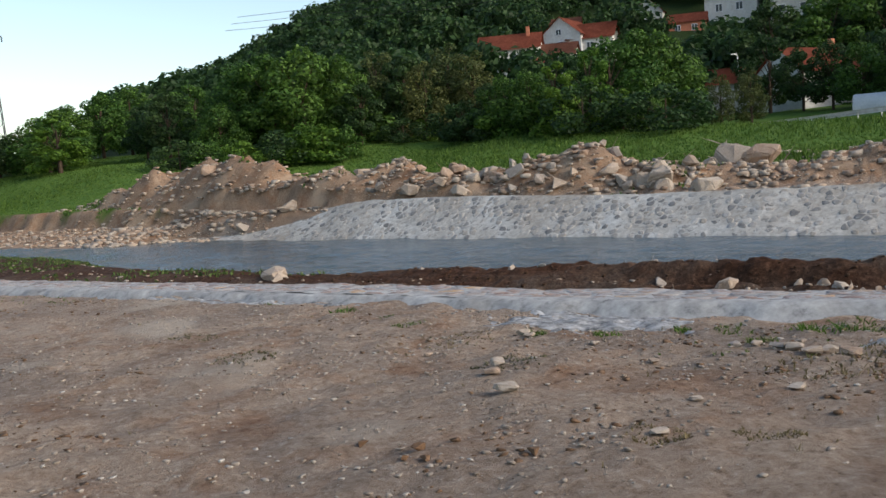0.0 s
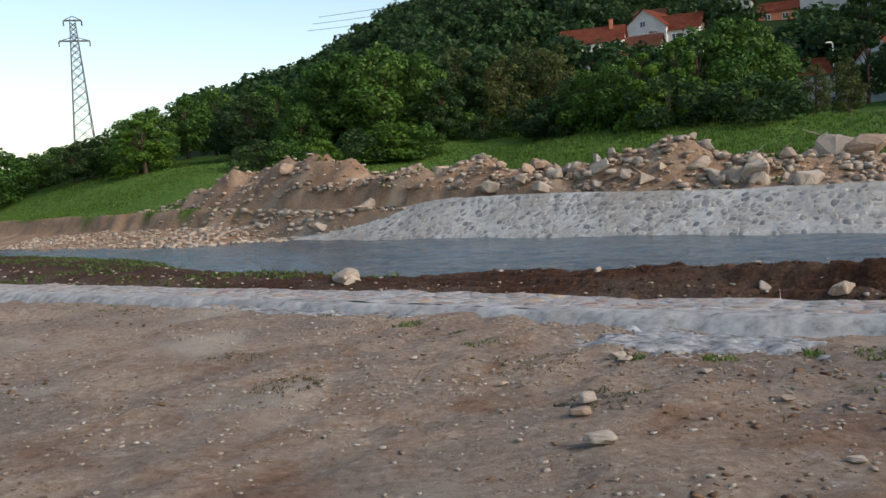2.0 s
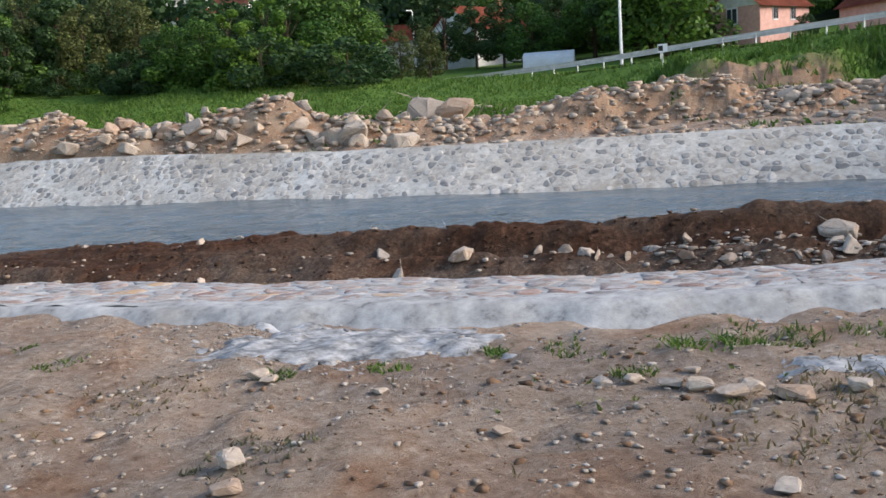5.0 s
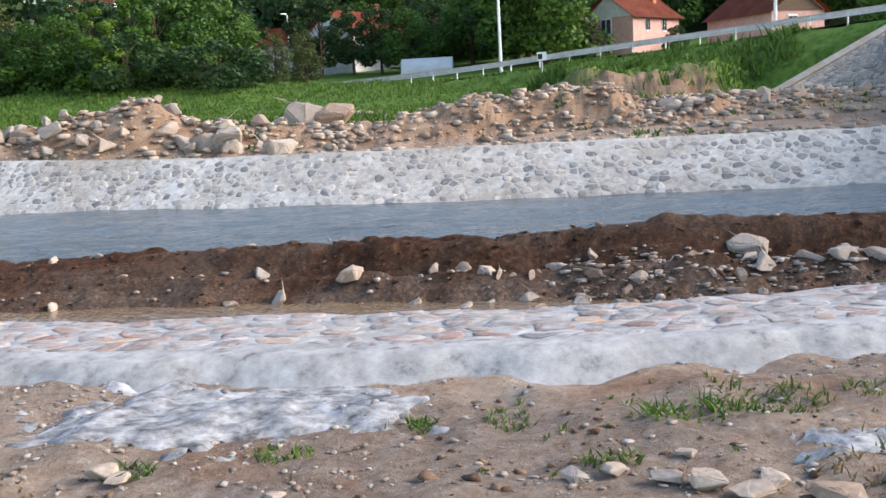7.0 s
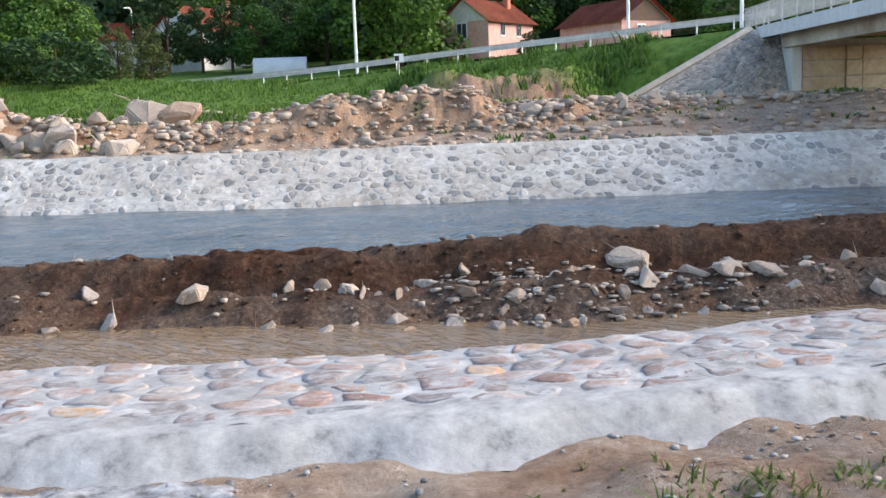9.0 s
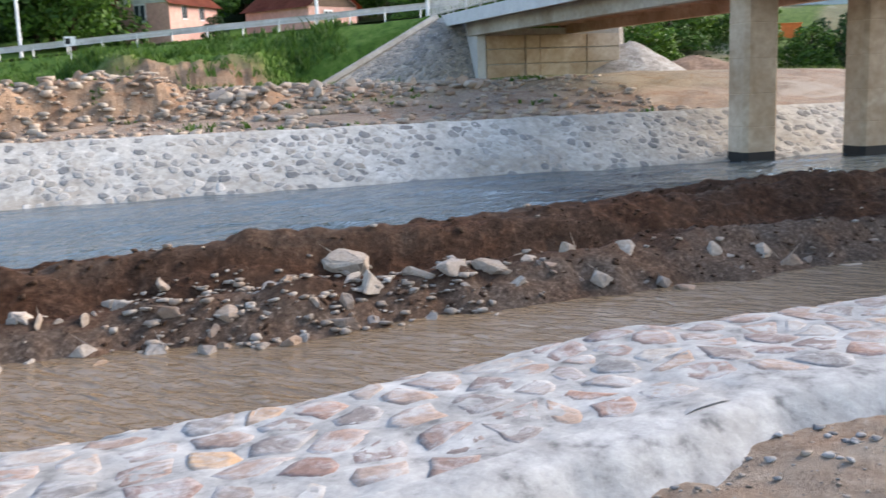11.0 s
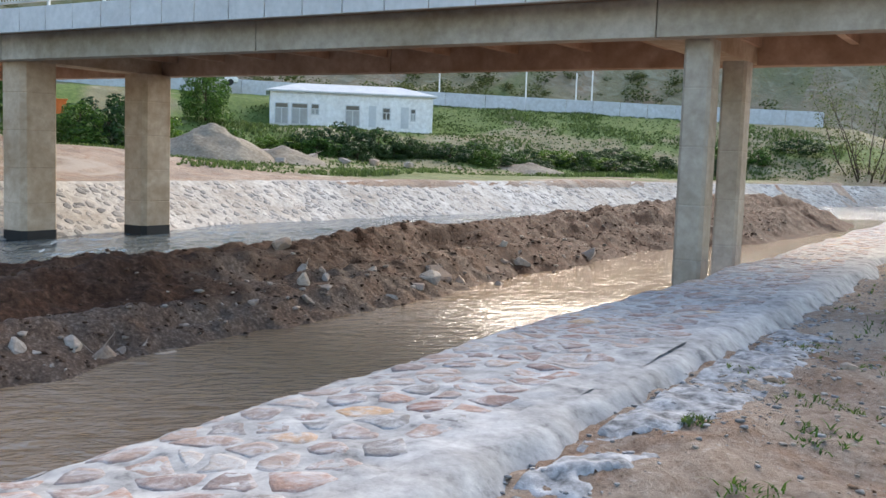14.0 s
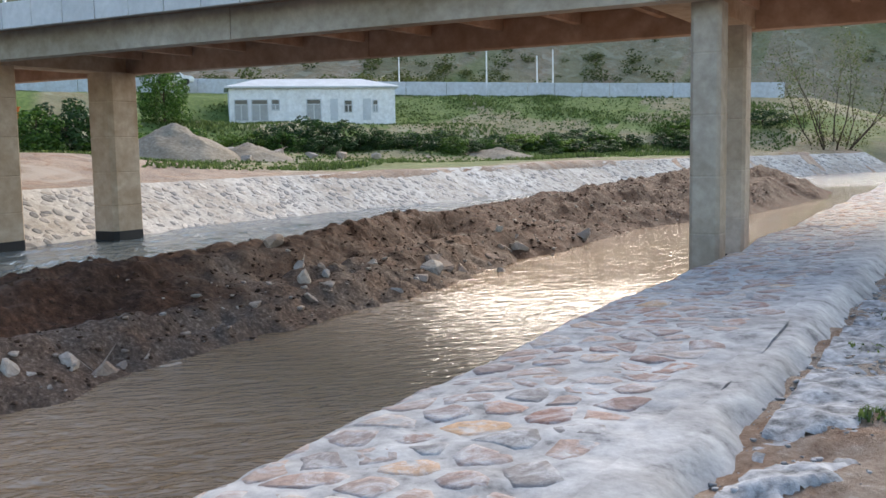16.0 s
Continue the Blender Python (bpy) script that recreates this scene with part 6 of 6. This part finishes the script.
# weeds on heaps, embankment and flats
S, N = spread(rn, 16000, -45, 22, 26, 52)
hh = heap_height(S, N)
clump = fbm(S, N, 2.4, 3, 211)
on_mound = (np.hypot((S - 8) / 9, (N - 50) / 7.5) < 1.0) & (N > 43.6 + 2.0 * clump)
keep = np.where(on_mound, 0.9 * (clump > -0.12), np.where((hh > 0.3) & (clump > 0.28), 0.6, np.where((N - FAR_BASE(S) < 9) & (clump > 0.38), 0.4, 0.0)))
ok = (rn.rand(len(S)) < keep) & (N - FAR_BASE(S) > 2.8)
S, N = S[ok], N[ok]
blade_object("bank_weeds", blades(S, N, ground_height(S[None], N[None])[0] - 0.03, np.where(np.hypot(S - 7.5, N - 49.5) < 9, 0.6, 0.25) * rn.uniform(0.6, 1.2, len(S)), 0.05, 63, 4), M_GRASS, "green weeds growing over the spoil heaps", "weeds")
S, N = spread(rn, 42000, 36, 104, 14, 62)
up = N - FAR_BASE(S)
clump = fbm(S, N, 5, 4, 221)
ok = (up > 9) & (rn.rand(len(S)) < np.where(clump > -0.05, 0.95, 0.3))
S, N = S[ok], N[ok]
blade_object("flats_weeds", blades(S, N, ground_height(S[None], N[None])[0] - 0.03, 0.16 + 0.5 * np.clip(fbm(S, N, 5, 4, 221), 0, 1), 0.05, 64, 3), M_WEED, "patchy green weeds on the flats past the bridge", "weeds")
# green on the upstream end of the mud bank
S, N = spread(rn, 7000, -48, -9, 7.5, 18)
k = (N - B_NEAR(S)) / (B_FAR(S) - B_NEAR(S))
ok = (k > 0.12) & (k < 0.85) & (fbm(S, N, 2.5, 3, 231) > 0.0 + 0.25 * smooth(S, -16, -9))
S, N = S[ok], N[ok]
blade_object("bank_weeds", blades(S, N, berm_height(S, N) - 0.02, rn.uniform(0.05, 0.14, len(S)), 0.03, 65, 3), M_WEED, "low weeds on the old part of the mud bank", "weeds")

# seedlings scattered over the silt, and denser weeds along the kerb
S, N = spread(rn, 9000, -3, 26, -7, 0.7)
dens = np.clip(0.10 + 0.9 * fbm(S, N, 1.2, 3, 241), 0, 1) * np.where(S > 5, 1, 0.35) * np.where(N > -4, 1, 0.5)
green = (S > 5) & (N > -2.2)
ok = (rn.rand(len(S)) < dens * np.where(green, 0.7, 0.45)) & (N < NEAR_LIP(S) - 0.15)
S, N = S[ok], N[ok]
Z = ground_height(S[None], N[None])[0] - 0.005
hgt = rn.uniform(0.02, 0.055, len(S))
cut = (S > 5) & (N > -2.2)
blade_object("seedlings", blades(S[cut], N[cut], Z[cut], hgt[cut], 0.006, 66, 6, 0.6), M_WEED, "small green weeds sprouting from the silt", "weeds")
blade_object("seedlings", blades(S[~cut], N[~cut], Z[~cut], hgt[~cut], 0.004, 67, 4, 0.5), M_DRYWEED, "thin grey-green seedlings on the silt", "weeds")


def weed_tuft(s, n, r, h, seed, mat, label, count=42):
    rn = np.random.RandomState(seed)
    a, d = rn.uniform(0, 6.28, count), r * np.sqrt(rn.rand(count))
    S, N = s + d * np.cos(a), n + d * np.sin(a)
    me_ob = blade_object("weed_tuft", blades(S, N, ground_height(S[None], N[None])[0] - 0.005, np.full(count, h * 0.6) * rn.uniform(0.3, 1.1, count), 0.006, seed, 2, 0.8), mat, label, "weed")
    return me_ob


TUFTS = [(0.8, -0.9, 0.13, 0.10), (2.1, -1.4, 0.16, 0.08), (1.5, -1.0, 0.07, 0.05), (-0.9, -0.3, 0.1, 0.06), (-5.7, -0.5, 0.5, 0.07), (-5.0, -0.5, 0.3, 0.06), (4.25, -1.25, 0.11, 0.09), (3.7, -1.6, 0.08, 0.10), (5.7, -1.35, 0.10, 0.11), (4.8, -0.8, 0.06, 0.09),
         (5.2, -0.75, 0.1, 0.09), (6.4, -0.55, 0.16, 0.12), (6.25, -0.7, 0.14, 0.13), (6.6, -0.5, 0.12, 0.12), (7.0, -0.4, 0.13, 0.10), (5.95, -0.8, 0.1, 0.13), (8.9, -0.05, 0.12, 0.12), (9.2, -0.2, 0.16, 0.13), (8.8, -0.35, 0.15, 0.12), (8.3, 0.1, 0.08, 0.12),
         (8.35, 0.45, 0.05, 0.12), (8.7, 0.25, 0.09, 0.11), (14.2, 0.3, 0.2, 0.10), (12.0, -0.15, 0.2, 0.09), (11.1, -0.4, 0.2, 0.10), (12.6, 0.45, 0.1, 0.06), (10.9, 0.25, 0.06, 0.10), (10.0, -0.3, 0.15, 0.1), (13.2, -0.5, 0.25, 0.11), (15.5, -0.2, 0.3, 0.11)]
for i, (s, n, r, h) in enumerate(TUFTS):
    weed_tuft(s, n, r * 1.25, h, 900 + i, M_WEED if i % 3 else M_GRASS, "tuft of green weeds growing in the gravel")
for i, (s, n, r, h) in enumerate([(0.3, -2.7, 0.28, 0.05), (1.8, -3.4, 0.3, 0.06), (6.1, -4.5, 0.2, 0.05), (6.6, -4.2, 0.2, 0.05), (6.5, -2.2, 0.5, 0.1), (6.9, -1.4, 0.45, 0.1), (7.6, -2.5, 0.5, 0.1), (3.1, -2.0, 0.35, 0.05), (4.2, -2.9, 0.3, 0.06)]):
    weed_tuft(s, n, r, h, 960 + i, M_DRYWEED, "patch of dry flattened weeds on the silt", 110)

# ---- past the bridge ----


def bush(kind, s, n, h, wide=1.0, label="dense green bush on the flats"):
    plant(kind, s, n, h, "bushes past the bridge", label, "bush", wide=wide, rnd=rnd)


for s, n, h, w, k in [(61.9, 41.5, 2.4, 1.3, 1), (64, 40, 2.2, 1.3, 1), (59.5, 42.5, 1.8, 1.2, 1), (66, 38.5, 1.6, 1.3, 1), (69, 37.5, 1.4, 1.5, 0), (72, 36, 1.3, 1.5, 0), (76, 34, 1.2, 1.6, 1), (80, 31, 1.4, 1.6, 0), (56, 46.5, 1.5, 1.4, 0), (84, 27, 1.2, 1.6, 0),
                      (43, 46, 2.6, 1.2, 0), (45.5, 46.5, 3.2, 1.1, 1), (48, 47, 3.0, 1.2, 0), (50.5, 47.5, 2.2, 1.4, 2), (41, 48, 2.2, 1.3, 2), (36, 52, 2.6, 1.4, 2), (33.5, 54, 2.8, 1.4, 0), (39, 55, 3.2, 1.5, 0), (42, 58, 3.6, 1.5, 2), (36, 60, 4.5, 1.4, 2), (45, 55, 3.0, 1.4, 0)]:
    bush(k, s, n, h, w)
plant(2, 58.9, 52.0, 4.6, "trees past the bridge", "round fresh green tree beside the white building", wide=1.0, rnd=rnd)
for i in range(58):
    f = i / 57
    s, n = 58 + 38 * f + rnd.uniform(-1.5, 1.5), 43.5 - 23 * f + rnd.uniform(-3.0, 2.4)
    bush(rnd.choice((0, 1, 1, 2)), s, n, rnd.uniform(0.7, 1.5), rnd.uniform(1.4, 2.2), "low green scrub on the flats")
for s, n, h in [(38, 66, 7), (33, 68, 8), (44, 70, 6.5), (28.5, 70, 8)]:
    plant(2, s, n, h, "trees past the bridge", "leafy tree behind the abutment", wide=1.2, rnd=rnd)

# spoil mounds: cones with ragged skins


def mound(s, n, r, h, seed, material, label):
    ss, ns = np.arange(s - r, s + r, 0.18), np.arange(n - r, n + r, 0.18)

    def high(S, N):
        k = np.hypot(S - s, N - n) / r
        return ground_height(S, N) - 0.25 + (h + 0.25) * np.clip(1 - k, 0, 1) ** 0.9 + 0.35 * fbm(S, N, 1.2, 4, seed) * np.clip(1.1 - k, 0, 1)

    return tagged(sheet("spoil_mound", ss, ns, high, material, shade=False, keep=lambda a, b: np.hypot(a - s, b - n) < r), label, "mound", "spoil mounds")


M_SPOIL_GREY = rough_mat("grey_spoil", [(0.3, (0.17, 0.15, 0.12)), (0.55, (0.27, 0.24, 0.19)), (0.8, (0.38, 0.35, 0.30))], big=0.5, fine=5, dist=0.05, strength=0.9)
mound(48, 40.5, 4.2, 1.9, 241, M_SPOIL_GREY, "conical mound of grey-brown gravel past the bridge")
mound(52, 38.5, 3.4, 0.8, 242, M_SPOIL_GREY, "low mound of gravel with boulders")
mound(71, 31.0, 3.5, 0.7, 243, M_SPOIL_GREY, "low weedy gravel mound on the flats")
mound(36.5, 47.5, 4.0, 1.0, 244, M_SPOIL, "low mound of reddish earth beside the abutment")
M_SPOIL_PALE = rough_mat("pale_spoil", [(0.3, (0.24, 0.21, 0.18)), (0.55, (0.42, 0.39, 0.35)), (0.8, (0.56, 0.54, 0.50))], big=0.6, fine=4, dist=0.08, strength=1.0)
mound(31.2, 45.6, 3.8, 1.9, 245, M_SPOIL_PALE, "pale rubble slope against the abutment")
for s, n, w in [(53.5, 37.5, 0.9), (55.5, 36.5, 0.7), (58, 36, 0.8), (60.5, 35, 0.8), (52, 40, 0.8), (64, 33, 0.5), (50, 37, 0.6)]:
    boulder(s, n, w, int(w * 10), None, (10, 5, 30 * s), "pale boulder on the gravel flats")

# long pale barrier wall of the upper road, and a car
M_BARRIER = plain_mat("pale_barrier", (0.50, 0.54, 0.58), 0.6)
wallob = empty("roadside_barrier", Matrix.Identity(4), "long pale concrete barrier beside the upper road", "barrier")
for (a, b, za), (c, d, zc) in zip(WALL, WALL[1:]):
    k = 4
    for i in range(k):
        p, q = [rv(a + (c - a) * f, b + (d - b) * f, za + (zc - za) * f) for f in (i / k, (i + 1) / k)]
        bm = bmesh.new()
        ang = math.atan2(q.y - p.y, q.x - p.x)
        L = (q - p).length
        box(bm, 0.02, L - 0.02, -0.2, 0.2, -1.0, 1.45)
        bmesh.ops.bevel(bm, geom=bm.edges[:], offset=0.04, segments=1, affect="EDGES")
        ob = part("barrier_panel", bm, M_BARRIER, wallob)
        ob.matrix_basis = Matrix.Translation(p) @ Matrix.Rotation(ang, 4, "Z") @ Matrix.Rotation(-math.atan2(q.z - p.z, math.hypot(q.x - p.x, q.y - p.y)), 4, "Y")
for f, h in ((0.2, 3.4), (0.75, 4.2), (1.1, 3.0), (1.25, 3.6)):
    i = 4 if f < 1 else 5
    (a, b, za), (c, d, zc) = WALL[i - 1], WALL[i]
    g = f if f < 1 else f - 1
    ob = empty("utility_pole", Matrix.Translation(rv(a + (c - a) * g + 2, b + (d - b) * g + 1, za)), "thin pale utility pole beyond the barrier", "pole", "utility poles")
    bm = bmesh.new()
    tube(bm, (0, 0, -1.5), (0, 0, h + 1.4), 0.1, 0.07, 6)
    part("pole", bm, M_WHITE, ob)


def car(s, n, z, turn, paint):
    ob = empty("car", Matrix.Translation(rv(s, n, z)) @ Matrix.Rotation(turn, 4, "Z"), "small white car parked on the upper road", "car")
    bm = bmesh.new()
    prism(bm, [(-2.0, 0.3), (2.0, 0.3), (2.05, 0.6), (1.9, 0.85), (1.0, 0.95), (0.45, 1.42), (-1.2, 1.45), (-1.8, 0.98), (-2.05, 0.9)], -0.8, 0.8)
    bmesh.ops.rotate(bm, verts=bm.verts, cent=(0, 0, 0), matrix=Matrix.Rotation(math.pi / 2, 3, "X"))
    bmesh.ops.bevel(bm, geom=bm.edges[:], offset=0.06, segments=2, affect="EDGES")
    part("body", bm, paint, ob)
    for y in (-0.81, 0.81):
        bm = bmesh.new()
        prism(bm, [(-1.2, 0.98), (0.75, 0.98), (0.38, 1.36), (-1.1, 1.38)], -0.01, 0.01)
        bmesh.ops.rotate(bm, verts=bm.verts, cent=(0, 0, 0), matrix=Matrix.Rotation(math.pi / 2, 3, "X"))
        bmesh.ops.translate(bm, verts=bm.verts, vec=(0, y, 0))
        part("side_window", bm, M_GLASS, ob)
        for x in (-1.25, 1.25):
            bm = bmesh.new()
            tube(bm, (x, y - 0.08, 0.3), (x, y + 0.08, 0.3), 0.3, 0.3, 14)
            part("wheel", bm, M_TAR, ob)
    return ob


car(80, 71.5, 7.9, radians(-85), M_WHITE)
M_ORANGE = plain_mat("orange_paint", (0.75, 0.17, 0.03), 0.5)
skip = empty("container", Matrix.Translation(rv(53.1, 62.2, 3.55)) @ Matrix.Rotation(radians(-65), 4, "Z"), "small orange metal container on the slope", "container")
bm = bmesh.new()
prism(bm, [(-1.0, 0), (1.0, 0), (1.15, 1.1), (-1.15, 1.1)], -0.6, 0.6)
bmesh.ops.rotate(bm, verts=bm.verts, cent=(0, 0, 0), matrix=Matrix.Rotation(math.pi / 2, 3, "X"))
bmesh.ops.bevel(bm, geom=bm.edges[:], offset=0.03, segments=2, affect="EDGES")
part("tub", bm, M_ORANGE, skip)
part("rim", boxes((-1.2, 1.2, -0.68, 0.68, 1.08, 1.16), bevel=0.02), M_ORANGE, skip)
part("skid", boxes((-0.9, -0.7, -0.6, 0.6, -0.5, 0.02), (0.7, 0.9, -0.6, 0.6, -0.5, 0.02)), M_STEEL, skip)

# ---- thin-leaved willow on the downstream bank ----
wil = empty("willow", Matrix.Translation(rv(92, 11, height_at(92, 11))), "sparse willow with many thin stems on the bank", "tree")
bm = bmesh.new()
r2, tips = random.Random(77), []
for i in range(9):
    a, lean = i * 0.7 + r2.uniform(-0.2, 0.2), r2.uniform(0.35, 1.1)
    p = Vector((0.25 * math.cos(a), 0.25 * math.sin(a), -1.5))
    d = Vector((lean * math.cos(a), lean * math.sin(a), 1)).normalized()
    r = 0.11
    for k in range(5):
        q = p + d * r2.uniform(1.5, 2.2)
        tube(bm, p, q, r, r * 0.68, 6)
        for _ in range(2):
            b = (d + Vector((r2.uniform(-1, 1), r2.uniform(-1, 1), r2.uniform(-0.1, 0.6))) * 0.7).normalized()
            e = q + b * r2.uniform(0.8, 1.8)
            tube(bm, q, e, r * 0.4, 0.012, 4)
            tips.append(e)
        tips.append(q)
        d = (d + Vector((r2.uniform(-0.3, 0.3), r2.uniform(-0.3, 0.3), 0.1))).normalized()
        p, r = q, r * 0.66
part("trunk", bm, M_BARK, wil)
v, q = leaf_cloud([tuple(t) for t in tips], [1.0] * len(tips), 4200, 0.09, 78, 1.0)
ob = new("crown", fast_mesh("crown", v, q, M_LEAF_OLIVE))
ob.parent = wil

# ---- single stones of the pitching, as pieces of their own ----
for bed, singles, one in (near_bank, far_bank):
    for vert, f in singles:
        c = vert.mean(0)
        me = fast_mesh("stone", vert - c, f, one)
        ob = new("stone", me)
        ob.parent = bed
        ob.location = c
